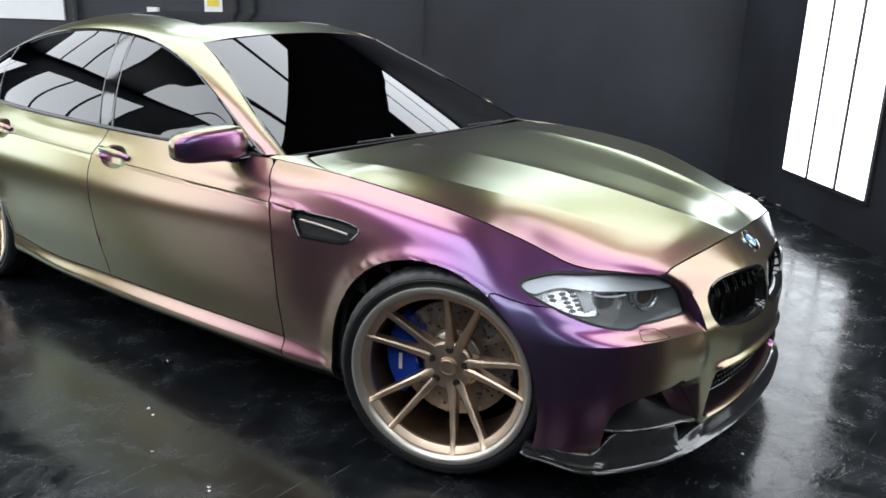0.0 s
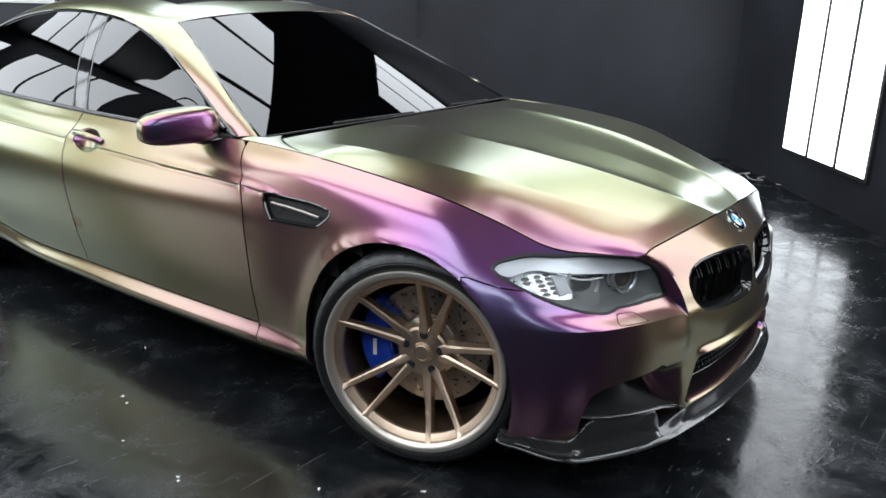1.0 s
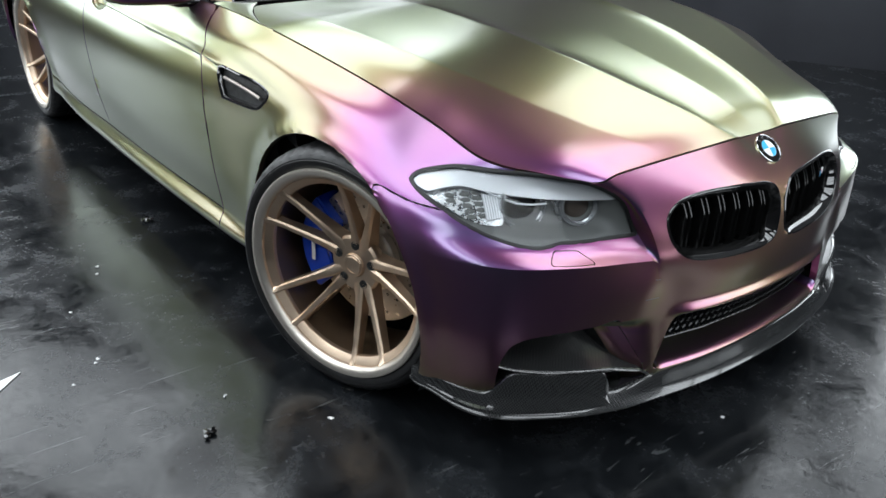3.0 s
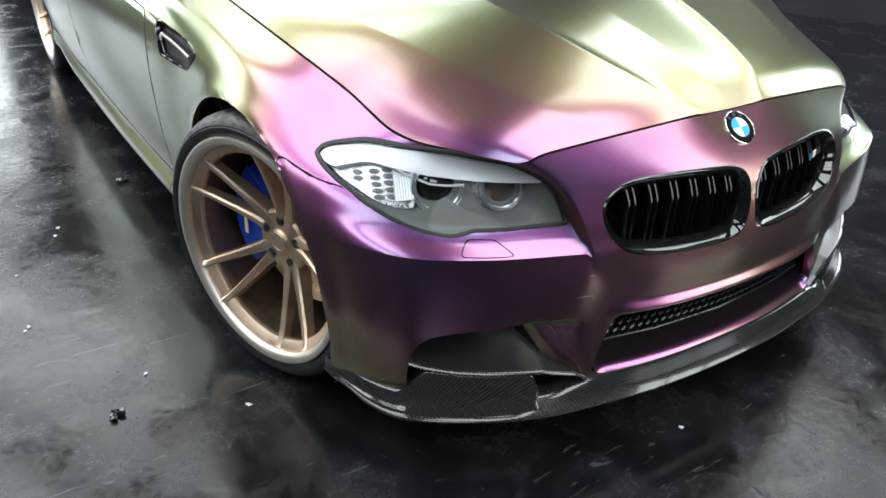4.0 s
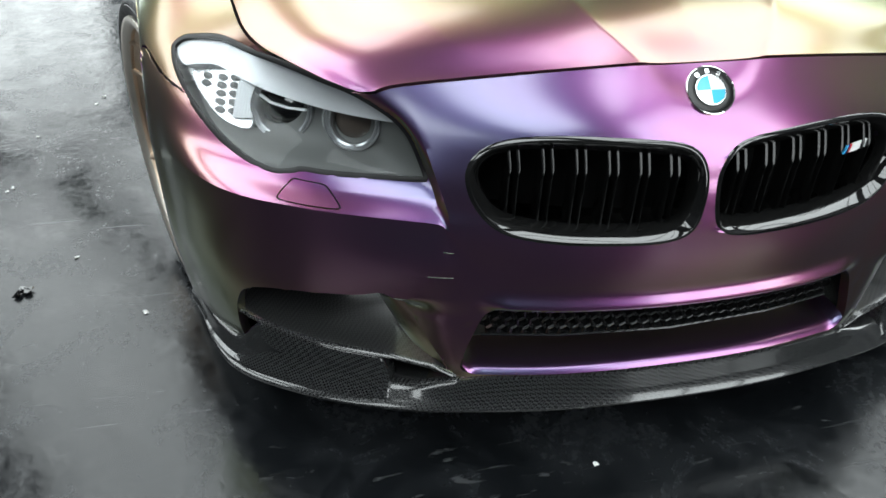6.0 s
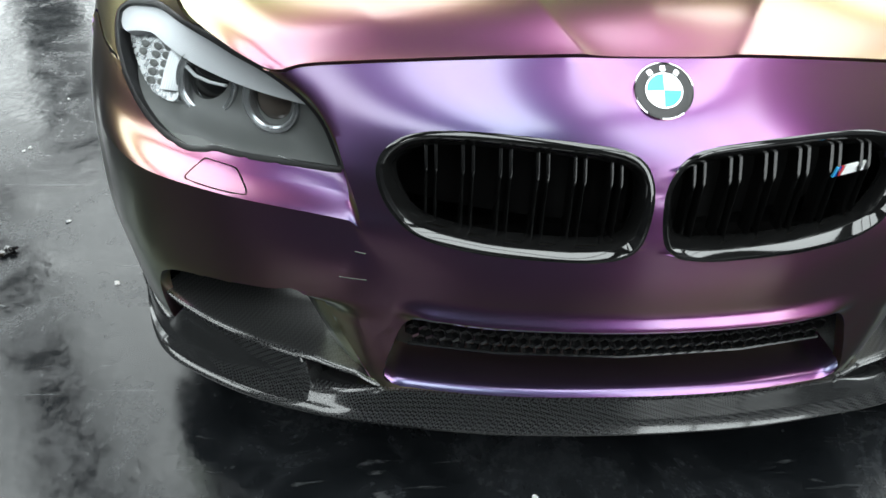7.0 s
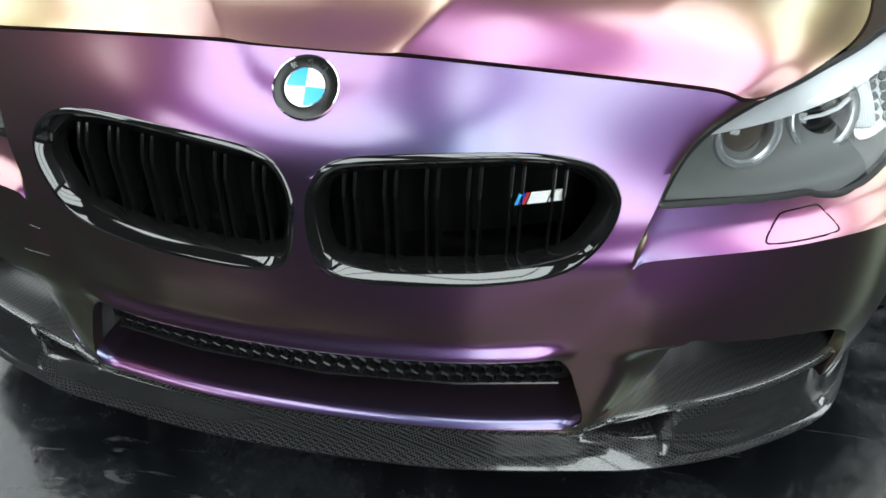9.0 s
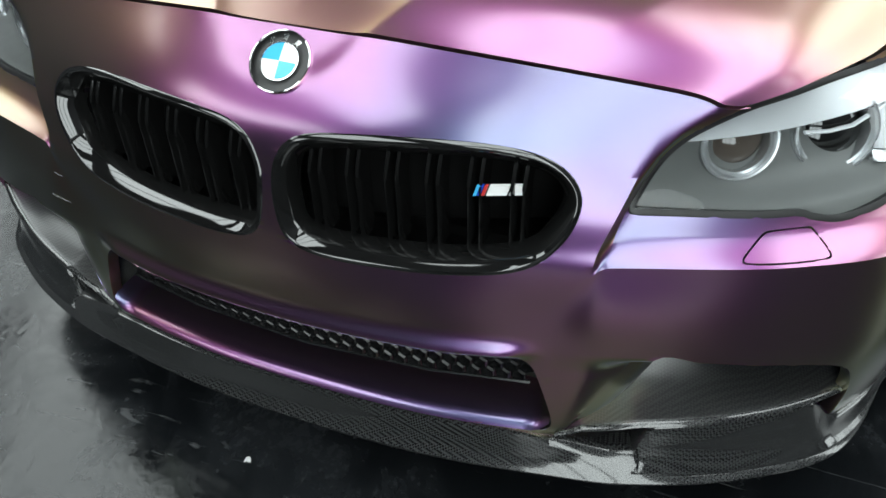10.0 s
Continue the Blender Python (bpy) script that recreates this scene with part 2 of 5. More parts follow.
def panel_bm(place, outline, holes=(), grid=(0.1, 0.1), gap=0.0024, flange=0.014, close=0.0):
    """A sheet-metal panel: the part of the surface place(u, v) inside an outline and outside the holes, all in (u, v);
    drawn in by half the shut gap and with its edge folded inwards. close: the least spacing to the outline, in grid steps."""
    from mathutils import geometry
    loops = [[(float(p[0]), float(p[1])) for p in loop] for loop in (outline, *holes)]
    coords, edges = [], []
    for loop in loops:
        base = len(coords)
        coords += loop
        edges += [(base + i, base + (i + 1) % len(loop)) for i in range(len(loop))]
    edge_pts = np.array(coords)
    us, vs = np.arange(edge_pts[:, 0].min(), edge_pts[:, 0].max(), grid[0]), np.arange(math.floor(edge_pts[:, 1].min() / grid[1]) * grid[1], edge_pts[:, 1].max(), grid[1])
    uu, vv = np.meshgrid(us + grid[0] * 0.37, vs)
    cand = np.stack([uu.ravel(), vv.ravel()], 1)
    keep = inside_many(loops[0], cand)
    for h in loops[1:]:
        keep &= ~inside_many(h, cand)
    cand = cand[keep]
    scale = np.array(grid)
    if len(cand):
        near = np.array([(((edge_pts - c) / scale) ** 2).sum(1).min() for c in cand])
        cand = cand[near > 0.3 + close]
    coords = coords + [tuple(c) for c in cand]
    verts, _, faces, *_ = geometry.delaunay_2d_cdt([Vector((a / grid[0], b / grid[1])) for a, b in coords], edges, [], 0, 1e-5)
    flat = np.array([(v[0] * grid[0], v[1] * grid[1]) for v in verts])
    tri = np.array(faces)
    mid = flat[tri].mean(1)
    ok = inside_many(loops[0], mid)
    for h in loops[1:]:
        ok &= ~inside_many(h, mid)
    tri = tri[ok]
    bm = bmesh.new()
    pos = [Vector(place(float(a), float(b))) for a, b in flat]
    vs = [bm.verts.new(p) for p in pos]
    for t in tri:
        try:
            bm.faces.new([vs[i] for i in t])
        except ValueError:
            pass
    for v in [v for v in bm.verts if not v.link_faces]:
        bm.verts.remove(v)
    return finish_panel(bm, gap, flange)


def flipped(bm):
    bmesh.ops.reverse_faces(bm, faces=bm.faces[:])
    return bm


def mirrored(bm):
    """The same shape on the other side of the car."""
    for v in bm.verts:
        v.co.y = -v.co.y
    return flipped(bm)

# ---- room: a black studio hall, turned against the car ----
CORNER = Vector((-0.93, 4.667, 0))
BACK_DIR = Vector((math.cos(radians(31)), math.sin(radians(31)), 0))      # along the back wall
SIDE_DIR = Vector((math.cos(radians(-48)), math.sin(radians(-48)), 0))    # along the lamp wall, towards the camera
HEIGHT = 3.3


def wall(name, start, along, length, inward, label):
    """A wall 0.2 m thick from start, its face towards inward."""
    side = along.cross(Vector((0, 0, 1)))
    if side.dot(inward) > 0:
        side = -side
    bm = bmesh.new()
    a, b = start, start + along * length
    low = [bm.verts.new(p) for p in (a, b, b + side * 0.2, a + side * 0.2)]
    top = [bm.verts.new(v.co + Vector((0, 0, HEIGHT))) for v in low]
    for i in range(4):
        bm.faces.new((low[i], low[(i + 1) % 4], top[(i + 1) % 4], top[i]))
    bm.faces.new(top)
    bm.faces.new(low[::-1])
    bmesh.ops.recalc_face_normals(bm, faces=bm.faces[:])
    return tagged(part(name, bm, BLACK_WALL, smooth=False), label, "wall", kind="structure")


FAR = CORNER + SIDE_DIR * 10.5
LEFT = CORNER - BACK_DIR * 9.6
wall("wall_back", LEFT, BACK_DIR, 9.6, SIDE_DIR, "matt black painted back wall of the studio")
wall("wall_lamps", CORNER, SIDE_DIR, 10.5, -BACK_DIR, "matt black painted wall with tall light panels")
wall("wall_left", LEFT, SIDE_DIR, 10.5, BACK_DIR, "matt black painted wall with tall light panels")
wall("wall_front", LEFT + SIDE_DIR * 10.5, BACK_DIR, 9.6, -SIDE_DIR, "matt black painted wall behind the camera")

bm = bmesh.new()
mid = (CORNER + FAR + LEFT + LEFT + SIDE_DIR * 10.5) / 4
quad = [bm.verts.new((p - mid) * 1.03 + mid) for p in (CORNER, FAR, LEFT + SIDE_DIR * 10.5, LEFT)]
f = bm.faces.new(quad)
if f.calc_area() and f.normal.z < 0:
    f.normal_flip()
bmesh.ops.subdivide_edges(bm, edges=bm.edges[:], cuts=20, use_grid_fill=True)
bmesh.ops.recalc_face_normals(bm, faces=bm.faces[:])
if bm.faces[:][0].normal.z < 0:
    flipped(bm)
tagged(part("floor", bm, FLOOR), "worn glossy black epoxy floor with scuffs", "floor", kind="structure")
bm = bmesh.new()
quad = [(p - mid) * 1.03 + mid for p in (CORNER, FAR, LEFT + SIDE_DIR * 10.5, LEFT)]
lo = [bm.verts.new(p + Vector((0, 0, HEIGHT))) for p in quad]
hi = [bm.verts.new(p + Vector((0, 0, HEIGHT + 0.15))) for p in quad]
bm.faces.new(lo)
bm.faces.new(hi)
for i in range(4):
    bm.faces.new((lo[i], lo[(i + 1) % 4], hi[(i + 1) % 4], hi[i]))
bmesh.ops.recalc_face_normals(bm, faces=bm.faces[:])
tagged(part("ceiling", bm, BLACK_WALL, smooth=False), "black painted ceiling with light panels", "ceiling", kind="structure")


def light_panel(origin, across, up, widths, length, label, group):
    """A bank of flat light strips in a thin black frame; origin is its lower left corner on the wall."""
    n = across.cross(up).normalized()
    thing = new("light_panel")
    thing.matrix_world = Matrix.Translation(origin)
    total = sum(widths) + 0.045 * (len(widths) - 1)
    m = Matrix((across, up, n)).transposed().to_4x4()
    bm = box_bm(total + 0.06, length + 0.06, 0.02, 0, (total / 2, length / 2, 0.011))
    bm.transform(m)
    part("frame", bm, MATT_BLACK, thing, "black metal frame", smooth=False)
    x = 0.0
    for w in widths:
        bm = box_bm(w, length, 0.004, 0, (x + w / 2, length / 2, 0.0245))
        bm.transform(m)
        part("light_strip", bm, TUBE, thing, smooth=False)
        x += w + 0.045
    return tagged(thing, label, "light panel", group)


UP = Vector((0, 0, 1))
# the second panel is unseen, added to brighten the nose's reflections
for start in (1.07, 4.30):
    o = CORNER + SIDE_DIR * start - BACK_DIR * 0.001 + UP * 0.31
    light_panel(o, SIDE_DIR, UP, (0.33, 0.33, 0.33), 2.6, "tall white wall light panel of three strips", "wall light panels")
for k in (0, 1, 2):
    o = LEFT + SIDE_DIR * (0.7 + 2.1 * k) + BACK_DIR * 0.001 + UP * 0.6
    light_panel(o + SIDE_DIR * 1.45, -SIDE_DIR, UP, (0.455, 0.455, 0.455), 2.3, "tall white wall light panel of three strips", "wall light panels")
for row in range(5):
    for start, length in ((0.12, 2.12), (3.40, 6.0 if row else 1.9)):
        v = 0.10 + 1.95 * row + ((0, 0, 0, 0.3, 1.12)[row] if start < 1 else 0)
        o = CORNER - BACK_DIR * start + SIDE_DIR * v + UP * (HEIGHT - 0.001)
        light_panel(o, SIDE_DIR, -BACK_DIR, (0.455, 0.455, 0.455), length, "white ceiling light panel of three strips", "ceiling light panels")

# ---- car: x forward, y to its left, z up; origin on the floor under the front axle ----
# Character lines of the body from the nose's centre round the corner and back along the side: (x, half width, height)
LINES = [
    # bottom edge
    [(.690, 0, .165), (.682, .20, .165), (.655, .38, .165), (.630, .49, .165), (.570, .63, .165), (.470, .765, .168), (.325, .842, .175), (0, .860, .20),
     (-.40, .870, .185), (-.70, .870, .165), (-1.25, .870, .155), (-1.77, .870, .152), (-2.30, .870, .165), (-2.96, .86, .22), (-3.50, .84, .25), (-3.86, .70, .27), (-3.96, .36, .27), (-3.98, 0, .27)],
    # lip of the lower grille, bulge of the side skirt
    [(.715, 0, .215), (.707, .20, .215), (.678, .385, .217), (.652, .49, .228), (.585, .65, .238), (.492, .775, .24), (.327, .853, .245), (0, .880, .25),
     (-.40, .913, .235), (-.70, .926, .225), (-1.25, .937, .215), (-1.77, .938, .21), (-2.30, .934, .215), (-2.96, .91, .27), (-3.50, .89, .33), (-3.88, .74, .36), (-4.00, .37, .36), (-4.02, 0, .36)],
    # upper edge of the lower grille, foot of the doors
    [(.728, 0, .355), (.716, .20, .355), (.680, .375, .355), (.654, .485, .355), (.593, .655, .355), (.503, .785, .358), (.325, .868, .36), (0, .895, .37),
     (-.40, .905, .300), (-.70, .904, .286), (-1.25, .915, .279), (-1.77, .920, .277), (-2.30, .921, .277), (-2.96, .93, .37), (-3.50, .915, .43), (-3.90, .76, .46), (-4.02, .38, .46), (-4.04, 0, .46)],
    # middle of the bumper
    [(.732, 0, .440), (.718, .20, .440), (.679, .365, .443), (.663, .455, .449), (.597, .645, .452), (.500, .785, .455), (.303, .875, .46), (0, .905, .46),
     (-.40, .906, .46), (-.70, .924, .46), (-1.25, .941, .46), (-1.77, .948, .46), (-2.30, .950, .46), (-2.96, .943, .48), (-3.50, .925, .53), (-3.90, .77, .56), (-4.03, .38, .56), (-4.05, 0, .56)],
    # crease under the headlamp
    [(.728, 0, .505), (.713, .20, .505), (.668, .402, .514), (.659, .425, .527), (.599, .63, .540), (.498, .775, .540), (.299, .873, .54), (0, .908, .55),
     (-.40, .910, .61), (-.70, .928, .66), (-1.25, .947, .66), (-1.77, .954, .665), (-2.30, .956, .67), (-2.96, .952, .67), (-3.50, .928, .64), (-3.89, .77, .66), (-4.02, .38, .66), (-4.04, 0, .66)],
    # shelf above it; shoulder crease of the doors
    [(.723, 0, .545), (.708, .20, .547), (.657, .411, .550), (.627, .424, .553), (.562, .622, .559), (.453, .762, .572), (.275, .866, .60), (0, .906, .63),
     (-.40, .904, .715), (-.70, .910, .777), (-1.25, .919, .787), (-1.77, .924, .800), (-2.30, .926, .811), (-2.96, .925, .82), (-3.50, .91, .79), (-3.87, .76, .79), (-4.00, .37, .79), (-4.02, 0, .79)],
    # foot of the headlamp; above the crease
    [(.714, 0, .595), (.698, .20, .598), (.640, .426, .598), (.599, .436, .592), (.528, .62, .592), (.418, .755, .608), (.255, .850, .645), (0, .892, .715),
     (-.40, .891, .772), (-.70, .893, .800), (-1.25, .899, .811), (-1.77, .903, .824), (-2.30, .904, .835), (-2.96, .905, .845), (-3.50, .885, .82), (-3.85, .74, .82), (-3.98, .36, .82), (-4.00, 0, .82)],
    # crown of the kidneys, middle of the lamp, crown of the wing
    [(.692, 0, .662), (.676, .20, .667), (.607, .443, .655), (.580, .466, .657), (.480, .61, .665), (.355, .730, .680), (.225, .808, .700), (0, .852, .790),
     (-.40, .868, .838), (-.70, .868, .850), (-1.25, .868, .855), (-1.77, .872, .858), (-2.30, .872, .865), (-2.96, .87, .885), (-3.50, .84, .90), (-3.82, .70, .90), (-3.95, .34, .90), (-3.97, 0, .90)],
    # hood joint, wing joint, belt line
    [(.612, 0, .757), (.606, .20, .751), (.565, .460, .7225), (.549, .527, .706), (.467, .615, .718), (.350, .692, .730), (.200, .726, .780), (0, .779, .840),
     (-.40, .810, .890), (-.78, .812, .905), (-1.25, .835, .903), (-1.77, .840, .905), (-2.30, .838, .912), (-2.96, .80, .93), (-3.50, .74, .95), (-3.76, .62, .95), (-3.88, .30, .95), (-3.90, 0, .95)],
]
NET = np.array(LINES)                       # line, station, xyz
N_ST = NET.shape[1]
TOP = NET.shape[0] - 1
# how sharply each line breaks the surface, by station
CREASE = np.zeros(NET.shape[:2])
CREASE[4, 3:6] = (1, 1, .7)
CREASE[5, 8:15] = (.2, 1, 1, 1, 1, 1, .6)
CREASE[2, 9:13] = .8
CREASE[5, 3:5] = .2
ARCHES = ((-0.035, 0.318), (-2.96, 0.318))
ARCH_R = 0.388


def cubic(p0, p1, p2, p3, f):
    return 0.5 * (2 * p1 + (p2 - p0) * f + (2 * p0 - 5 * p1 + 4 * p2 - p3) * f * f + (3 * p1 - p0 - 3 * p2 + p3) * f ** 3)


MIRROR = np.array((1, -1, 1))


def station(i, k):
    if i < 0:
        return NET[k, -i] * MIRROR
    if i > N_ST - 1:
        return NET[k, 2 * N_ST - 2 - i] * MIRROR
    return NET[k, i]


EDGE = {4: 0.8, 5: 1.0, 6: 1.0, 7: 0.6}      # the nose breaks off to the lamps between stations 2 and 3


def line_at(a, k):
    i = min(int(a), N_ST - 2)
    p0, p1, p2, p3 = station(i - 1, k), station(i, k), station(i + 1, k), station(i + 2, k)
    w = EDGE.get(k, 0.0)
    if w and i in (2, 3):
        p0 = p0 * (1 - w) + (2 * p1 - p2) * w
    if w and i in (1, 2):
        p3 = p3 * (1 - w) + (2 * p2 - p1) * w
    return cubic(p0, p1, p2, p3, a - i)


def skin(a, b):
    """The body's right side (negative a: left side) at station a and line b."""
    s = 1 if a < 0 else -1
    a = min(abs(a), N_ST - 1.0)
    b = min(max(b, 0.0), float(TOP))
    k = min(int(b), TOP - 1)
    i = min(int(a), N_ST - 2)
    p1, p2 = line_at(a, k), line_at(a, k + 1)
    p0 = line_at(a, k - 1) if k > 0 else 2 * p1 - p2
    p3 = line_at(a, k + 2) if k + 2 <= TOP else 2 * p2 - p1
    fa = a - i
    if i == 2:                              # the shelf under the lamp starts at a sharp corner
        fa = min(1.0, 2.2 * fa)
    c1 = CREASE[k, i] * (1 - fa) + CREASE[k, i + 1] * fa
    c2 = CREASE[k + 1, i] * (1 - fa) + CREASE[k + 1, i + 1] * fa
    p0 = p0 * (1 - c1) + (2 * p1 - p2) * c1
    p3 = p3 * (1 - c2) + (2 * p2 - p1) * c2
    p = cubic(p0, p1, p2, p3, b - k)
    x, y, z = p
    for cx, cz in ARCHES:
        r = math.hypot(x - cx, z - cz)
        y += 0.010 * math.exp(-((r - ARCH_R) / 0.03) ** 2) * step(0.5, 0.75, y)
    # shadow groove under the shoulder crease of the doors
    if x < -0.56 and z > 0.7:
        zc = float(np.interp(x, (-2.96, -2.155, -1.77, -1.308, -.70, -.56), (.822, .809, .800, .788, .777, .768)))
        y -= 0.0055 * math.exp(-((z - zc + .0075) / .0055) ** 2) * step(-.56, -.66, x) * (1 - step(-2.7, -2.9, x))
    # chamfer beside the duct, and the two facets that run from the hood to the badge
    if 0.17 < z < 0.43 and 0.37 < y < 0.57 and x > 0.5:
        bend = float(np.interp(z, (.20, .228, .33, .405), (.385, .398, .420, .424)))
        d = min(y, 0.505) - bend
        x -= 0.3 * (d + math.sqrt(d * d + 2.2e-4)) * step(.18, .22, z) * (1 - step(.345, .383, z)) * (1 - step(.505, .53, y))
    if z > 0.69 and y < 0.12 and x > 0.55:
        edge = .040 + (z - .70) * 1.05
        d = 0.005 * step(.695, .735, z) * (1 - math.exp(-.5 * (edge - y + math.hypot(edge - y, .014)) / .018))
        x, z = x - .6 * d, z - .8 * d
    x += 0.011 * math.exp(-((z - 0.376) / (0.014 if z > 0.376 else 0.0095)) ** 2) * (1 - step(0.30, 0.365, y)) * step(0.5, 0.6, x)
    return Vector((x, s * y, z))


# table to find the skin's coordinates of a point in side view (x, z) or front view (y, z)
TAB_A, TAB_B = np.meshgrid(np.arange(0, 15.01, 0.1), np.arange(0, TOP + 0.01, 0.1), indexing="ij")
TAB = np.array([[skin(a, b) for b in TAB_B[0]] for a in TAB_A[:, 0]])


def find(axis, p, z, low=0.0, high=15.0):
    """(a, b) of the skin where its x (axis 0) or half width (axis 1) is p and its height z."""
    q = np.abs(TAB[..., 1]) if axis else TAB[..., 0]
    d = (q - p) ** 2 + (TAB[..., 2] - z) ** 2 + 100.0 * ((TAB_A < low) | (TAB_A > high))
    i, k = np.unravel_index(d.argmin(), d.shape)
    a, b = TAB_A[i, k], TAB_B[i, k]

    def at(a, b):
        v = skin(a, b)
        return np.array((abs(v.y) if axis else v.x, v.z))
    for _ in range(6):
        f = at(a, b)
        h = 1e-4
        j = np.stack([(at(a + h, b) - f) / h, (at(a, b + h) - f) / h], 1)
        try:
            s = np.linalg.solve(j, np.array((p, z)) - f)
        except np.linalg.LinAlgError:
            break
        a, b = a + float(np.clip(s[0], -.2, .2)), min(max(b + float(np.clip(s[1], -.2, .2)), 0.0), float(TOP))
    return a, b


def from_side(points, low=4.5, high=15.0):
    return [find(0, x, z, low, high) for x, z in points]


def from_front(points, low=0.0, high=5.6):
    return [find(1, y, z, low, high) for y, z in points]


def straight(p, q, n):
    return [(p[0] + (q[0] - p[0]) * i / n, p[1] + (q[1] - p[1]) * i / n) for i in range(n)]


def path(corners, size=0.12):
    """Straight runs between corners, cut to short pieces (not closed)."""
    out = []
    for p, q in zip(corners, corners[1:]):
        n = max(1, int(max(abs(q[0] - p[0]) / 0.1, abs(q[1] - p[1]) / 0.12)))
        out += straight(p, q, n)
    return out + [corners[-1]]


def curve2(points, steps=6, closed=False):
    return [(v.x, v.y) for v in smooth_line([(p[0], p[1], 0) for p in points], steps, closed)]


car = new("car")
tagged(car, "purple and olive colour-shift wrapped sports saloon on a studio floor", "car")


def both(name, make, mat, label="", angle=35):
    """One part on each side of the car."""
    out = []
    for side in (0, 1):
        bm = make()
        if side:
            mirrored(bm)
        out.append(part(name, bm, mat, car, label, angle=angle))
    return out


# --- openings of the front, right side, in front view (half width, height)
KIDNEY = curve2([(.027, .514), (.011, .556), (.012, .615), (.042, .653), (.125, .666), (.230, .669), (.310, .661), (.356, .643), (.380, .612), (.375, .572), (.350, .535), (.312, .513), (.25, .503), (.170, .499), (.075, .499)], 5, True)
GRILLE = curve2([(.0, .370), (.16, .370), (.290, .370), (.338, .358), (.360, .310), (.378, .240), (.368, .221), (.330, .217), (.18, .214), (.0, .213)], 6)
DUCT = curve2([(.499, .381), (.560, .379), (.680, .369), (.733, .353), (.752, .318), (.757, .270), (.752, .208), (.735, .186), (.69, .174), (.55, .170), (.400, .170), (.384, .185), (.437, .284)], 5, True)
KIDNEY_AB = from_front(KIDNEY, 0, 3)
GRILLE_AB = from_front(GRILLE, 0, 3)
DUCT_AB = from_front(DUCT, 2, 5.6)
# headlamp outline in the skin's own coordinates
LAMP_AB = curve2([(5.96, 6.70), (5.87, 7.00), (5.6, 7.28), (5.2, 7.56), (4.5, 7.86), (3.7, 7.95), (3.22, 7.93), (3.04, 7.5), (3.0, 6.8), (3.0, 6.0), (3.02, 5.70), (3.08, 5.62), (3.4, 5.62), (3.85, 5.60), (4.03, 5.57), (4.12, 5.42), (4.3, 5.22), (4.5, 5.24), (4.75, 5.38), (5.0, 5.62), (5.45, 6.08), (5.78, 6.36), (5.92, 6.54)], 6, True)


# washer cap
CAP_AB = curve2([(3.74, 4.2), (3.86, 4.17), (4.08, 4.17), (4.21, 4.2), (4.235, 4.32), (4.19, 4.7), (4.13, 5.05), (4.09, 5.14), (3.97, 5.16), (3.86, 5.14), (3.82, 5.05), (3.765, 4.7), (3.72, 4.32)], 4, True)
# side vent of the wing, in side view
VENT = [(-.615, .765), (-.51, .768), (-.40, .766), (-.335, .757), (-.318, .744), (-.335, .722), (-.378, .694), (-.46, .685), (-.56, .683), (-.582, .690)]


def other(loop):
    return [(-a, b) for a, b in loop][::-1]


# --- bumper: from wing joint to wing joint
arch_front = from_side([(ARCHES[0][0] + ARCH_R * math.cos(radians(t)), ARCHES[0][1] + ARCH_R * math.sin(radians(t))) for t in (-18, -13, -8, -3, 2, 7, 12, 17, 22, 27, 32, 36, 40, 44)], 5, 7.2)
wing_joint = curve2([arch_front[-1], (6.35, 5.75), (5.95, 5.9), (5.32, 6.2)], 5)
k0 = min(range(len(LAMP_AB)), key=lambda i: (LAMP_AB[i][0] - 5.32) ** 2 + (LAMP_AB[i][1] - 6.2) ** 2)
k1 = min(range(len(LAMP_AB)), key=lambda i: (LAMP_AB[i][0] - 3.2) ** 2 + (LAMP_AB[i][1] - 7.92) ** 2)
under_lamp = [LAMP_AB[i] for i in range(k0, k1 - 1, -1)]
bottom = path([(0, 0), (arch_front[0][0], 0)])
half = bottom + arch_front + wing_joint[1:-1] + under_lamp + path([(3.02, 8.0), (0, 8.0)])
half = [p for i, p in enumerate(half) if i == 0 or abs(p[0] - half[i - 1][0]) + abs(p[1] - half[i - 1][1]) > 1e-4]
whole = half[:-1] + [(-a, b) for a, b in half[::-1]][:-1]
grille = GRILLE_AB + [(-a, b) for a, b in GRILLE_AB[::-1]][1:-1]
bm = panel_bm(skin, whole, [KIDNEY_AB, other(KIDNEY_AB), grille, DUCT_AB, other(DUCT_AB), CAP_AB, other(CAP_AB)], (0.06, 0.05), flange=0.02)
part("bumper", outward(bm), WRAP, car, "purple and bronze colour-shift wrapped front bumper", angle=24)

# --- wings
arch_up = [(ARCHES[0][0] + ARCH_R * math.cos(radians(t)), ARCHES[0][1] + ARCH_R * math.sin(radians(t))) for t in range(44, 189, 6)]
SEAM_A = [(-.655, .19), (-.668, .235), (-.675, .288), (-.683, .40), (-.690, .55), (-.705, .70), (-.735, .80), (-.79, .885)]


def joint(points, a):
    """A joint down the side, given as x over height in side view: its (a, b) at even steps of b."""
    zs, xs = [p[1] for p in points], [p[0] for p in points]
    out = []
    for i in range(33):
        b = i * 0.25
        for _ in range(12):
            p = skin(a, b)
            want = float(np.interp(p.z, zs, xs))
            slope = (skin(a + .01, b).x - p.x) / .01
            a += max(min((want - p.x) / slope, .4), -.4)
        out.append((a, b))
    return out


seam_ab = joint(SEAM_A, 8.9)
kt = max(range(len(LAMP_AB)), key=lambda i: -(LAMP_AB[i][0] - 4.5) ** 2 - (LAMP_AB[i][1] - 7.86) ** 2)


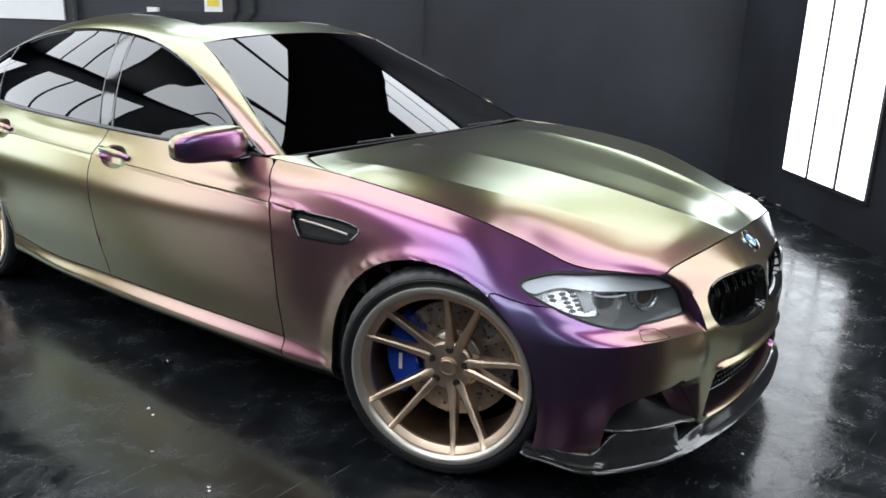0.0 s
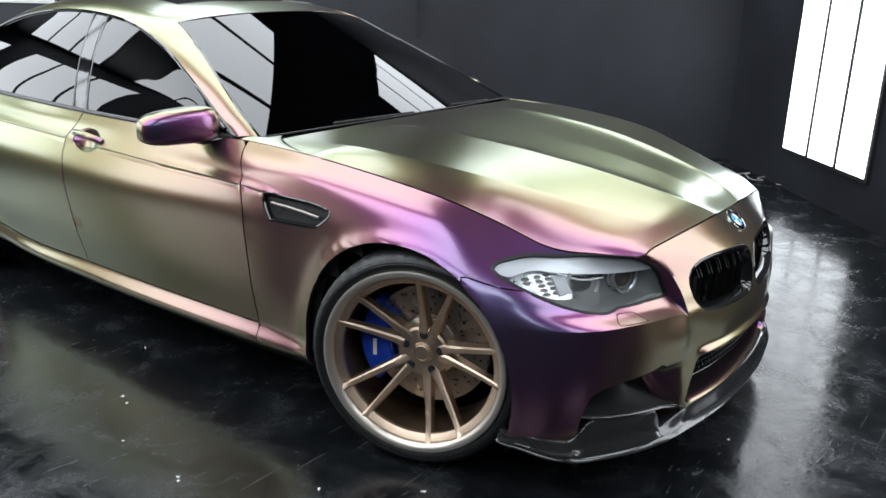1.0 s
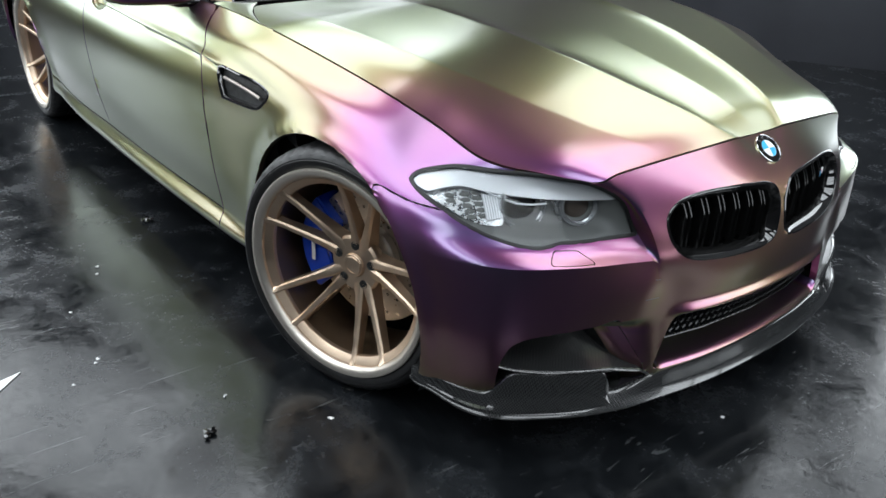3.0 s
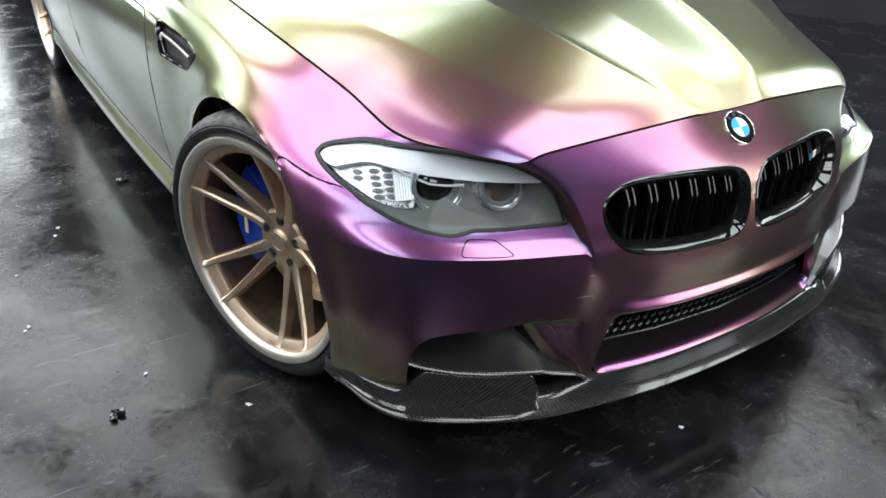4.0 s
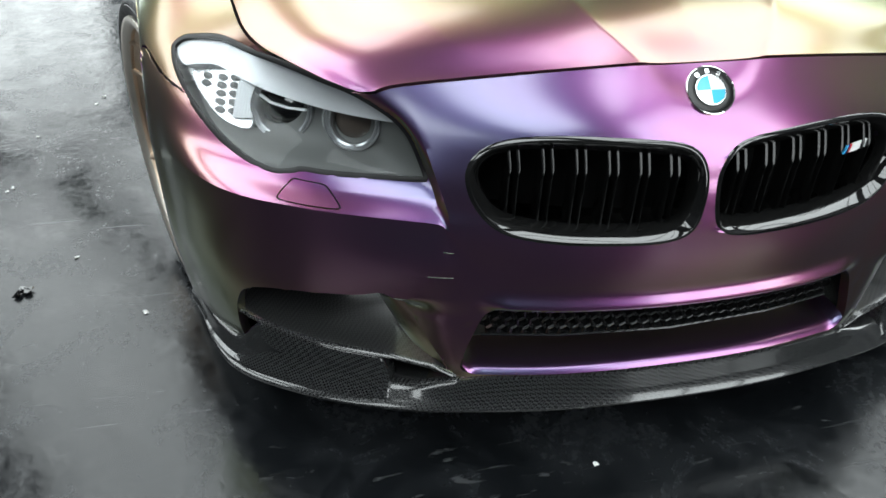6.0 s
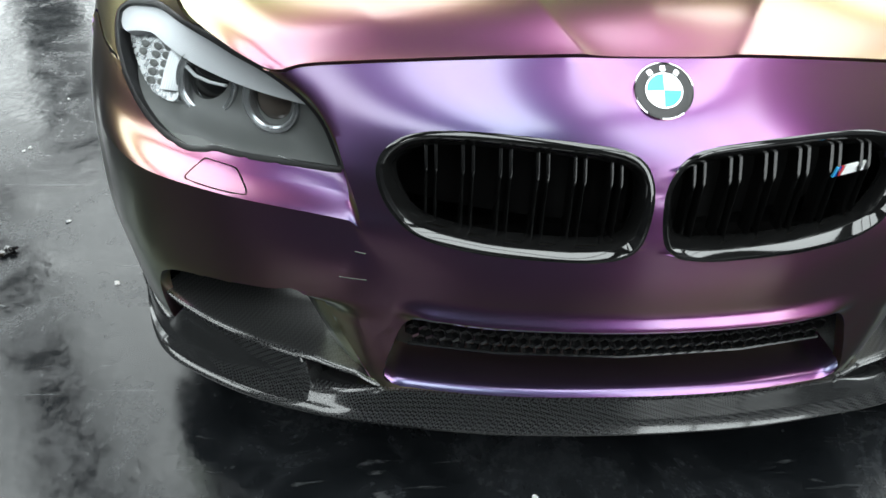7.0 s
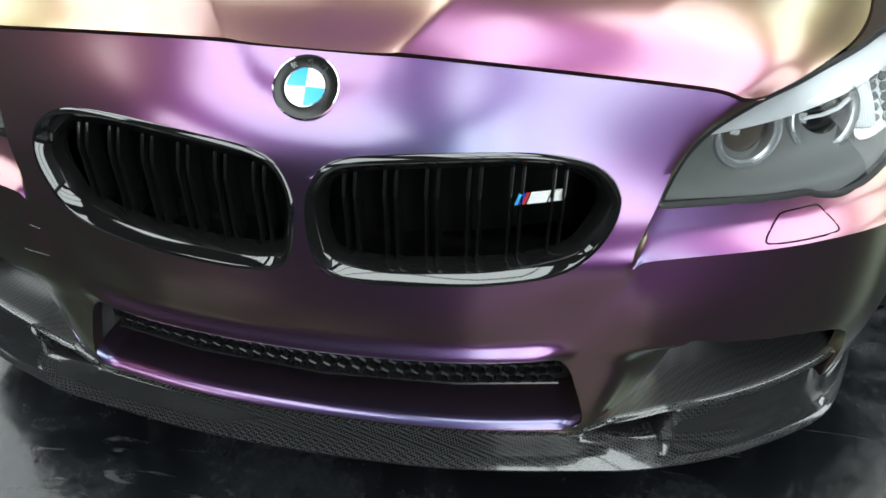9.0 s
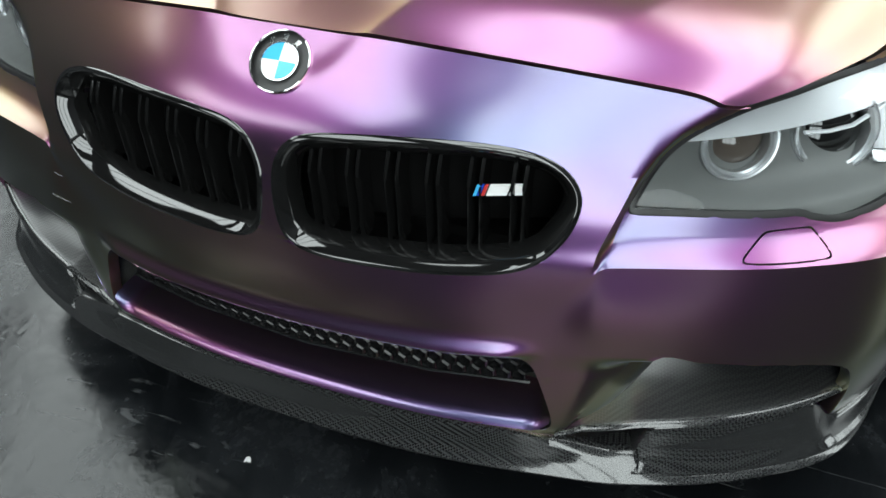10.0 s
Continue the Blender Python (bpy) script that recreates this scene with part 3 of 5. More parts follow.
def wing():
    lamp_side = LAMP_AB[k0:] + LAMP_AB[:kt + 1]
    loop = from_side(arch_up, 5, 9) + path([(from_side([arch_up[-1]], 5, 9)[0]), (8.0, 0.3), (8.02, 0)]) [1:] + path([(8.02, 0), (seam_ab[0][0], 0)])[1:] + seam_ab[1:]
    loop += path([(seam_ab[-1][0], 8.0), (4.46, 8.0)])[0:] + lamp_side[::-1] + wing_joint[1:-1][::-1]
    return outward(panel_bm(skin, loop, [VENT_AB], (0.1, 0.0625), gap=.0028))


VENT_AB = from_side(curve2(VENT, 3, True), 7, 10)
both("wing", wing, WRAP, "colour-shift wrapped front wing")

# --- doors and rear quarter
SEAM_B = [(-1.745, .19), (-1.752, .235), (-1.760, .285), (-1.785, .45), (-1.815, .62), (-1.825, .74), (-1.815, .82), (-1.800, .90)]
SEAM_C = [(-2.56, .19), (-2.57, .235), (-2.575, .285), (-2.60, .42), (-2.66, .56), (-2.76, .70), (-2.86, .80), (-2.92, .91)]
seam_bb, seam_cc = joint(SEAM_B, 11.0), joint(SEAM_C, 12.4)


def handle_loop(x, z, k=1.0):
    return from_side([(x + .090 * k * math.cos(2 * math.pi * i / 32), z - .004 - .006 * math.cos(2 * math.pi * i / 32) + .040 * k * math.sin(2 * math.pi * i / 32)) for i in range(32)], 9, 14)


FRONT_HANDLE, REAR_HANDLE = (-1.675, .812), (-2.615, .825)


def door_panel(front, rear, hollow):
    f, r = [p for p in front if 2 <= p[1] < 7.9], [p for p in rear if 2 <= p[1] < 7.9]
    loop = path([f[0], r[0]])[:-1] + r + path([(r[-1][0], 7.98), (f[-1][0], 7.98)]) + f[::-1][:-1]
    return outward(panel_bm(skin, loop, [handle_loop(*hollow)], (0.12, 0.04), gap=.0030))


doors = [both("front_door", lambda: door_panel(seam_ab, seam_bb, FRONT_HANDLE), WRAP, "olive-gold colour-shift wrapped front door"),
         both("rear_door", lambda: door_panel(seam_bb, seam_cc, REAR_HANDLE), WRAP, "olive-gold colour-shift wrapped rear door")]


def skirt():
    f, r = [p for p in seam_ab if p[1] <= 2], [p for p in seam_cc if p[1] <= 2]
    loop = path([(f[0][0], 0.0), (r[0][0], 0.0)])[:-1] + r + path([r[-1], f[-1]])[1:-1] + f[::-1]
    return outward(panel_bm(skin, loop, [], (0.12, 0.125)))


both("side_skirt", skirt, WRAP, "olive-gold wrapped side skirt")


def quarter():
    back = [(ARCHES[1][0] + ARCH_R * math.cos(radians(t)), ARCHES[1][1] + ARCH_R * math.sin(radians(t))) for t in range(-8, 189, 7)]
    arc = from_side(back, 11, 15)
    low = seam_cc[::-1]
    loop = path([(arc[-1][0], 0), (12.1, 0)])[:0] + path([seam_cc[0], (arc[-1][0] - .02, 0.0)])
    loop += arc[::-1] + path([(arc[0][0], 0), (17, 0)]) + path([(17, 0), (17, 8)])[1:-1] + path([(17, 8), (seam_cc[-1][0] + .03, 8)]) + low[:-1]
    return outward(panel_bm(skin, loop, [], (0.14, 0.07), gap=0.0015))


both("rear_quarter", quarter, WRAP, "olive colour-shift wrapped rear quarter panel")


# --- hood: a patch between the nose joint, the wing joints and the cowl
def top_line(a):
    return Vector(line_at(a, TOP))


CENTRE = [(.612, 0, .757), (.50, 0, .805), (.30, 0, .853), (.05, 0, .892), (-.25, 0, .920), (-.50, 0, .932), (-.66, 0, .934)]
COWL = [(-.66, 0, .934), (-.665, .25, .932), (-.685, .45, .926), (-.705, .56, .923), (-.725, .64, .920), (-.748, .705, .915)]
HOOD_SIDE = [tuple(line_at(3 + (8.1 - 3) * i / 12, TOP)) for i in range(13)] + [(-.520, .806, .8960), (-.590, .790, .9010), (-.655, .766, .9065), (-.710, .735, .9115), (-.748, .705, .915)]


def coons(c0, c1, d0, d1, u, v):
    """Patch between four edges: c0(u) at v = 0, c1(u) at v = 1, d0(v) at u = 0, d1(v) at u = 1."""
    return ((1 - v) * c0(u) + v * c1(u) + (1 - u) * d0(v) + u * d1(v)
            - ((1 - u) * (1 - v) * c0(0) + u * (1 - v) * c0(1) + (1 - u) * v * c1(0) + u * v * c1(1)))


def hood_at(u, v):
    s = 1 if u < 0 else -1
    q = abs(u)
    p = coons(lambda t: top_line(3 * t), lambda t: spline(COWL, 5 * t), lambda t: spline(CENTRE, 6 * t), lambda t: spline(HOOD_SIDE, 16 * t), q, v)
    p = Vector(p)
    # shallow middle between the two inner creases, a second crease outside
    line = float(np.interp(v, (0, .06, .12, .28, .48, .76, 1), (.178, .196, .212, .238, .268, .275, .28)))
    line2 = float(np.interp(v, (0, .12, .28, .44, .64, .76, .9, 1), (.48, .50, .53, .595, .68, .72, .76, .78)))
    fade = (0.35 + 0.65 * step(0, 0.4, v)) * (1 - 0.85 * step(0.6, 0.95, v))
    p.z += 0.008 * step(0.0, 0.4, v) * (1 - step(.7, 1, v)) * math.exp(-max(0.0, q - line) / .12)
    p.z -= 0.015 * fade * (1 - math.exp(-max(0.0, line - q) / .045))
    tent = (q / line2) ** 3 if q < line2 else (1 - q) / (1 - line2)
    p.z += 0.015 * step(-0.1, 0.5, v) * step(0, .12, v) * (1 - step(0.6, 0.98, v)) * tent
    p.z += 0.010 * math.sin(math.pi * v) * (1 - q * q)
    p.z += 0.007 * math.sin(math.pi * min(1.0, v / .85)) * math.sin(math.pi * q)
    return Vector((p.x, s * p.y, p.z))


part("hood", sheet_bm(hood_at, 260, 90, 0.0030), WRAP, car, "olive-gold wrapped hood with raised creases")



def wing_corner():
    """The wing's top between the hood's rear corner, the shoulder and the foot of the pillar."""
    inner = HOOD_SIDE[12:] + [(-.768, .740, .912), (-.790, .768, .911)]
    outer = [tuple(line_at(8.1 + 1.02 * i / 6, TOP)) for i in range(7)]
    bm = bmesh.new()
    rows = []
    for i in range(25):
        p, q = spline(inner, 7 * i / 24 * .9999), spline(outer, 6 * i / 24 * .9999)
        rows.append([bm.verts.new((v.x, -v.y, v.z + .006 * math.sin(math.pi * k / 6) * i / 24)) for k in range(7) for v in (p.lerp(q, k / 6),)])
    for r, s in zip(rows, rows[1:]):
        for k in range(6):
            bm.faces.new((r[k], r[k + 1], s[k + 1], s[k]))
    bmesh.ops.remove_doubles(bm, verts=bm.verts[:], dist=1e-5)
    return finish_panel(bm, .0008, .012)


both("wing_corner", wing_corner, WRAP, "rose-gold wrapped corner of the wing beside the hood")

# --- roof, pillars and glass
OUTER = [(-.86, .812, .908), (-1.02, .775, .985), (-1.22, .728, 1.085), (-1.45, .675, 1.180), (-1.75, .635, 1.262), (-2.15, .622, 1.292), (-2.55, .632, 1.262), (-2.90, .672, 1.165), (-3.15, .725, 1.03), (-3.25, .775, .945)]
INNER = [(-.785, .768, .912), (-.96, .721, .994), (-1.15, .657, 1.088), (-1.36, .584, 1.188), (-1.62, .530, 1.287), (-2.10, .530, 1.335), (-2.55, .535, 1.310), (-2.95, .555, 1.205), (-3.28, .60, 1.06), (-3.45, .66, .965)]
BELT = [(-.86, .808, .908), (-1.02, .822, .907), (-1.22, .830, .906), (-1.45, .836, .905), (-1.75, .840, .906), (-2.15, .840, .910), (-2.55, .832, .917), (-2.90, .81, .928), (-3.15, .79, .938), (-3.25, .78, .944)]


def strip_bm(low, high, n=54, m=6, bulge=0.012, start=0.0, end=None, thick=0.01, lean=(0, 0)):
    """A bowed strip between two lines, right side."""
    end = len(low) - 1 if end is None else end
    bm = bmesh.new()
    rows = []
    for i in range(n + 1):
        t = start + (end - start) * i / n
        a, b = spline(low, t), spline(high, t + lean[0] + (lean[1] - lean[0]) * i / n)
        row = []
        for k in range(m + 1):
            f = k / m
            p = a.lerp(b, f)
            out = Vector((0, 0.8, 0.6))
            p += out * bulge * 4 * f * (1 - f)
            row.append(bm.verts.new((p.x, -p.y, p.z)))
        rows.append(row)
    for r, s in zip(rows, rows[1:]):
        for k in range(m):
            bm.faces.new((r[k], r[k + 1], s[k + 1], s[k]))
    bmesh.ops.remove_doubles(bm, verts=bm.verts[:], dist=1e-5)
    outward(bm)
    if thick:
        rim = [e for e in bm.edges if len(e.link_faces) == 1]
        ext = bmesh.ops.extrude_edge_only(bm, edges=rim)
        for v in (g for g in ext["geom"] if isinstance(g, bmesh.types.BMVert)):
            d = Vector((v.co.x, 0, 0.9)) - v.co
            v.co += d.normalized() * thick
    return bm


both("roof_pillar", lambda: strip_bm(OUTER, INNER, bulge=0.010), WRAP, "bronze wrapped windscreen pillar and roof rail")
both("front_side_window", lambda: strip_bm(BELT, OUTER, m=14, bulge=0.022, start=0.35, end=4.17, thick=0.004, lean=(0, .3)), TINT, "tinted side window reflecting light panels")
both("rear_side_window", lambda: strip_bm(BELT, OUTER, m=14, bulge=0.022, start=4.27, end=8.0, thick=0.004, lean=(.3, 0)), TINT, "tinted rear side window reflecting light panels")
both("window_pillar", lambda: strip_bm(BELT, OUTER, n=4, bulge=0.024, start=4.12, end=4.32, lean=(.3, .3)), GLOSS_BLACK, "gloss black centre pillar trim")
INNER_W = [spline(INNER, 3.72 * i / 8) for i in range(9)]


def screen_at(u, v):
    """Evenly curved glass: parabolic across, bowed upwards along the pillars."""
    q = abs(u)
    foot, head = INNER_W[0], INNER_W[-1]
    low = Vector((-.66 + (foot.x + .66) * q * q, foot.y * q, .936 + (foot.z - .936) * q * q))
    top = Vector((-1.44 + (head.x + 1.44) * q * q, head.y * q, 1.305 + (head.z - 1.305) * q * q))
    bow = INNER_W[4] - (foot + head) / 2
    p = low.lerp(top, v) + bow * 4 * v * (1 - v)
    return Vector((p.x, p.y if u < 0 else -p.y, p.z))


def roof_at(u, v):
    s = 1 if u < 0 else -1
    front = [(-1.44, 0, 1.307), (-1.455, .2, 1.302), (-1.50, .40, 1.286), tuple(INNER_W[-1])]
    side = [spline(INNER, 3.72 + 2.9 * i / 6) for i in range(7)]
    back = [(-2.86, 0, 1.318), (-2.86, .2, 1.310), (-2.84, .40, 1.285), tuple(side[-1])]
    mid = [(-1.44, 0, 1.307), (-1.75, 0, 1.352), (-2.15, 0, 1.375), (-2.55, 0, 1.36), (-2.86, 0, 1.318)]
    p = coons(lambda t: spline(front, 3 * t), lambda t: spline(back, 3 * t), lambda t: spline(mid, 4 * t), lambda t: spline(side, 6 * t), abs(u), v)
    return Vector((p.x, s * p.y, p.z))


def rear_at(u, v):
    s = 1 if u < 0 else -1
    side = [spline(INNER, 6.62 + 2.38 * i / 6) for i in range(7)]
    front = [(-2.86, 0, 1.318), (-2.86, .2, 1.310), (-2.84, .40, 1.285), tuple(side[0])]
    back = [(-3.50, 0, .995), (-3.50, .25, .992), (-3.48, .48, .982), tuple(side[-1])]
    mid = [(-2.86, 0, 1.318), (-3.10, 0, 1.21), (-3.30, 0, 1.10), (-3.50, 0, .995)]
    p = coons(lambda t: spline(front, 3 * t), lambda t: spline(back, 3 * t), lambda t: spline(mid, 3 * t), lambda t: spline(side, 6 * t), abs(u), v)
    return Vector((p.x, s * p.y, p.z))


def deck_at(u, v):
    s = 1 if u < 0 else -1
    c = [(-3.50, 0, .990), (-3.50, .25, .987), (-3.48, .48, .977), (-3.44, .66, .962)]
    p = spline(c, 3 * abs(u)).lerp(top_line(17 - 2.7 * abs(u)), v)
    return Vector((p.x, s * p.y, p.z + 0.01 * math.sin(math.pi * v)))


part("windscreen", sheet_bm(screen_at, 60, 30, 0.001, 0.004), TINT, car, "dark windscreen reflecting ceiling lights")
part("roof", sheet_bm(roof_at, 50, 40), WRAP, car, "olive-gold wrapped roof")
part("sunroof", sheet_bm(lambda u, v: roof_at(u * .68, .20 + .36 * v) + Vector((0, 0, .003)), 30, 16, 0.001, 0.006), GLOSS_BLACK, car, "black glass sunroof")
part("rear_window", sheet_bm(rear_at, 40, 20, 0.001, 0.004), TINT, car, "dark rear window")
part("boot_lid", sheet_bm(deck_at, 40, 16), WRAP, car, "olive wrapped boot lid")


# --- dark inner shell, added behind the joints for the shade in the gaps
def shell():
    bm = bmesh.new()
    rows = []
    for i in range(0, 69):
        a = i * 0.25
        row = []
        for k in range(0, 17):
            p = skin(a, k * 0.5)
            n = Vector((p.x + 1.7, p.y * 1.0, 0))
            n.x = max(min(n.x, 2.3), -2.2)
            d = Vector((-0.03 * (1 if p.x > 0.2 else 0) + 0.03 * (1 if p.x < -3.6 else 0), 0.035 if p.y < -0.2 else 0, 0))
            row.append(bm.verts.new(p + d))
        rows.append(row)
    for r, s in zip(rows, rows[1:]):
        for k in range(16):
            c = (r[k].co + s[k + 1].co) / 2
            if any(math.hypot(c.x - cx, c.z - cz) < 0.40 for cx, cz in ARCHES) and c.y < -0.5:
                continue
            if c.x > 0.35 and c.y > -0.80:
                continue
            bm.faces.new((r[k], r[k + 1], s[k + 1], s[k]))
    return outward(bm)


both("inner_body", shell, MATT_BLACK, "black shell added behind the panel gaps")


# --- wheels: 10 slim spokes, machined lip, drilled disc, blue caliper
def wheel(at, steer, right):
    thing = new("wheel")
    thing.parent = car
    n = 72
    profile = [(.275, -.105), (.305, -.122), (.330, -.118), (.342, -.095), (.346, -.064), (.339, -.060), (.339, -.052), (.347, -.050), (.347, -.018), (.340, -.016), (.340, -.008), (.347, -.006), (.347, .030), (.340, .032), (.340, .040), (.347, .042), (.346, .072), (.3445, .086), (.338, .102), (.330, .112), (.320, .1175), (.3175, .1165), (.3155, .119), (.305, .1195), (.296, .114), (.284, .104)]
    tyre = lathe_bm(profile, 160)
    for v in tyre.verts:                    # sipes across the tread and the shoulders
        r, t = math.hypot(v.co.x, v.co.y), math.atan2(v.co.y, v.co.x)
        if r > .337 and abs(v.co.z) > .02 and round((t + .1 * v.co.z / .1) / (2 * math.pi) * 160) % 3 == 0:
            v.co.x, v.co.y = v.co.x * (1 - .006 / r), v.co.y * (1 - .006 / r)
    part("tyre", tyre, RUBBER, thing, "black low-profile tyre")
    rim = lathe_bm([(.280, .098), (.285, .106), (.273, .108), (.270, .098), (.253, .088), (.247, .082), (.246, .074), (.250, .050), (.252, -.02), (.252, -.10), (.275, -.105)], n)
    part("rim_barrel", rim, BARREL, thing, "bronze rim barrel")
    lip = lathe_bm([(.2920, .104), (.2945, .114), (.2930, .1195), (.2885, .1215), (.2800, .1200), (.2705, .1125), (.2665, .1045)], n)
    part("rim_lip", lip, RIM_LIP, thing, "machined silver rim lip")
    ring = lathe_bm([(.267, .107), (.266, .1000), (.253, .0915), (.2465, .0860), (.2445, .078), (.2485, .066)], n)
    part("rim_ring", ring, BRONZE, thing)
    hub = lathe_bm([(.002, .033), (.024, .033), (.027, .0350), (.031, .0350), (.034, .0315), (.035, .028), (.048, .027), (.076, .026), (.083, .020), (.085, .008), (.076, -.01), (.06, -.03)], 48)
    part("hub", hub, BRONZE, thing)
    part("hub_cap", lathe_bm([(.0275, .0342), (.0275, .0365), (.0262, .0375), (.0215, .0370), (.021, .0358), (.001, .0362)], 40), BRONZE, thing, "round bronze hub cap")
    for k in range(10):
        ang = 2 * math.pi * (k // 2) / 5 + radians(76.5)
        hand = 1 if k % 2 else -1
        bm = bmesh.new()
        secs = []
        for i, (r, w, h0, h1, off) in enumerate(((.050, .018, -.02, .027, .013), (.088, .0140, -.008, .034, .0180), (.146, .0112, .018, .053, .0305), (.209, .0100, .048, .077, .0444), (.246, .0098, .064, .094, .0527), (.260, .0106, .073, .106, .0558), (.2715, .0122, .080, .1175, .0585))):
            c, s = math.cos(ang), math.sin(ang)
            secs.append([bm.verts.new((r * c - (e + hand * off) * s, r * s + (e + hand * off) * c, h)) for e, h in ((-w * 1.25, h0), (w * 1.25, h0), (w, h1 - .005), (w * .55, h1), (-w * .55, h1), (-w, h1 - .005))])
        for a, b in zip(secs, secs[1:]):
            for j in range(6):
                bm.faces.new((a[j], a[(j + 1) % 6], b[(j + 1) % 6], b[j]))
        bm.faces.new(secs[0][::-1])
        bm.faces.new(secs[-1])
        bmesh.ops.recalc_face_normals(bm, faces=bm.faces[:])
        part("spoke", bm, BRONZE, thing)
    # black discs on the solid hub: the bolt holes' shade as colour
    for k in range(5):
        t = 2 * math.pi * k / 5 + radians(76.5 + 10)
        m = Matrix.Translation((.0590 * math.cos(t), .0590 * math.sin(t), .0))
        part("wheel_bolt", lathe_bm([(.0128, .022), (.0128, .0300), (.0114, .0308), (.0102, .0290), (.0075, .0290), (.0072, .0300), (.001, .0302)], 18, m), MATT_BLACK, thing, "black disc for a shaded bolt hole")
    disc = lathe_bm([(.06, -.030), (.085, -.030), (.088, -.045), (.196, -.045), (.198, -.049), (.198, -.070), (.196, -.075), (.08, -.075)], 64)
    part("disc_bell", lathe_bm([(.058, -.022), (.090, -.023), (.097, -.028), (.102, -.044)], 48), RIM_LIP, thing, "bright disc bell")
    part("brake_disc", disc, STEEL, thing, "drilled steel brake disc")
    for k in range(36):
        t = 2 * math.pi * k / 36
        r = (.118, .143, .170)[k % 3]
        part("disc_hole", lathe_bm([(.0045, -.0435), (.0012, -.0435)], 8, Matrix.Translation((r * math.cos(t), r * math.sin(t), -.0005))), MATT_BLACK, thing, smooth=False)
    bm = bmesh.new()
    for z0, z1 in ((-.100, .000),):
        ring = []
        for side in (0, 1):
            z = (z0, z1)[side]
            pts = []
            for i in range(13):
                t = math.pi + radians(-40 + 80 * i / 12)
                pts.append((.222 * math.cos(t), .222 * math.sin(t), z - .012 * side * abs(i - 6) / 6))
            for i in range(12, -1, -1):
                t = math.pi + radians(-37 + 74 * i / 12)
                pts.append((.118 * math.cos(t), .118 * math.sin(t), z - .012 * side * abs(i - 6) / 6))
            ring.append([bm.verts.new(p) for p in pts])
        m = len(ring[0])
        for i in range(m):
            bm.faces.new((ring[0][i], ring[0][(i + 1) % m], ring[1][(i + 1) % m], ring[1][i]))
        bm.faces.new(ring[0][::-1])
        bm.faces.new(ring[1])
    bmesh.ops.recalc_face_normals(bm, faces=bm.faces[:])
    bmesh.ops.bevel(bm, geom=[e for e in bm.edges if e.calc_face_angle(0) > 0.8], offset=.006, segments=2, affect="EDGES")
    part("brake_caliper", bm, BLUE, thing, "blue painted brake caliper", angle=50)
    part("caliper_mark", box_bm(.012, .055, .002, 0, (-.172, -.02, .0015)), WHITE, thing, "white lettering bars", smooth=False)
    turn = Matrix.Rotation(radians(90), 4, "X") if right else Matrix.Rotation(radians(-90), 4, "X")
    thing.matrix_world = Matrix.Translation(at) @ Matrix.Rotation(radians(steer), 4, "Z") @ turn
    return thing


wheel((-.008, -.80, .347), 18, True)
wheel((-.008, .80, .347), 18, False)
wheel((-2.96, -.81, .347), 0, True)
wheel((-2.96, .81, .347), 0, False)

# ---- fittings of the car ----
def normal_at(a, b):
    h = 0.02
    u = skin(a + h, b) - skin(a - h, b)
    b0, b1 = max(b - 0.05, 0), min(b + 0.05, TOP)
    v = skin(a, b1) - skin(a, b0)
    n = u.cross(v)
    n.normalize()
    p = skin(a, b)
    if n.dot(p - Vector((-1.6, 0, 0.45))) < 0:
        n = -n
    return n


def raised(d):
    return lambda a, b: skin(a, b) + normal_at(a, b) * d


def ring_bm(loop_ab, section, place=skin):
    """A frame along an opening: section of (inwards, outwards) pairs in metres."""
    pts = [skin(a, b) for a, b in loop_ab]
    nor = [normal_at(a, b) for a, b in loop_ab]
    mid = sum(pts, Vector()) / len(pts)
    bm = bmesh.new()
    rows = []
    m = len(pts)
    for i in range(m):
        t = (pts[(i + 1) % m] - pts[i - 1]).normalized()
        d = nor[i].cross(t)
        if d.dot(mid - pts[i]) < 0:
            d = -d
        rows.append([bm.verts.new(pts[i] + d * s + nor[i] * o) for s, o in section])
    for i in range(m):
        r, s = rows[i], rows[(i + 1) % m]
        for k in range(len(section) - 1):
            bm.faces.new((r[k], r[k + 1], s[k + 1], s[k]))
    bmesh.ops.recalc_face_normals(bm, faces=bm.faces[:])
    return bm


def nose_x(y, z):
    a, b = find(1, abs(y), z, 0, 5.6)
    return skin(a, b).x


# --- kidney grilles: gloss frame, paired upright slats, dark core
def kidney_frame():
    return ring_bm(KIDNEY_AB, [(-.006, -.006), (-.003, -.0005), (.0, .0015), (.004, .002), (.0055, .0005), (.0162, -.0195), (.0175, -.04)])


def kidney_slat(y):
    zs = [z for yy, z in KIDNEY if abs(yy - y) < 0.012]
    z0, z1 = min(zs) + .012, max(zs) - .010
    deep = nose_x(y, .59) - .019
    bm = bmesh.new()
    rows = []
    for i in range(17):
        f = i / 16
        z = z0 + (z1 - z0) * f
        x = deep - 0.026 * max(0.0, (f - 0.64) / 0.36) ** 1.3
        x = min(x, nose_x(y, z) - .010)
        w = .0003 + .0019 * step(.60, .70, f)             # a flat face above, a sharp edge below
        rows.append([bm.verts.new((x + dx, -(y + dy), z)) for dx, dy in ((-.035, -.0027), (-.006, -.0027), (0, -w), (.0003, 0), (0, w), (-.006, .0027), (-.035, .0027))])
    for r, s in zip(rows, rows[1:]):
        for k in range(6):
            bm.faces.new((r[k], r[k + 1], s[k + 1], s[k]))
    bmesh.ops.recalc_face_normals(bm, faces=bm.faces[:])
    return bm


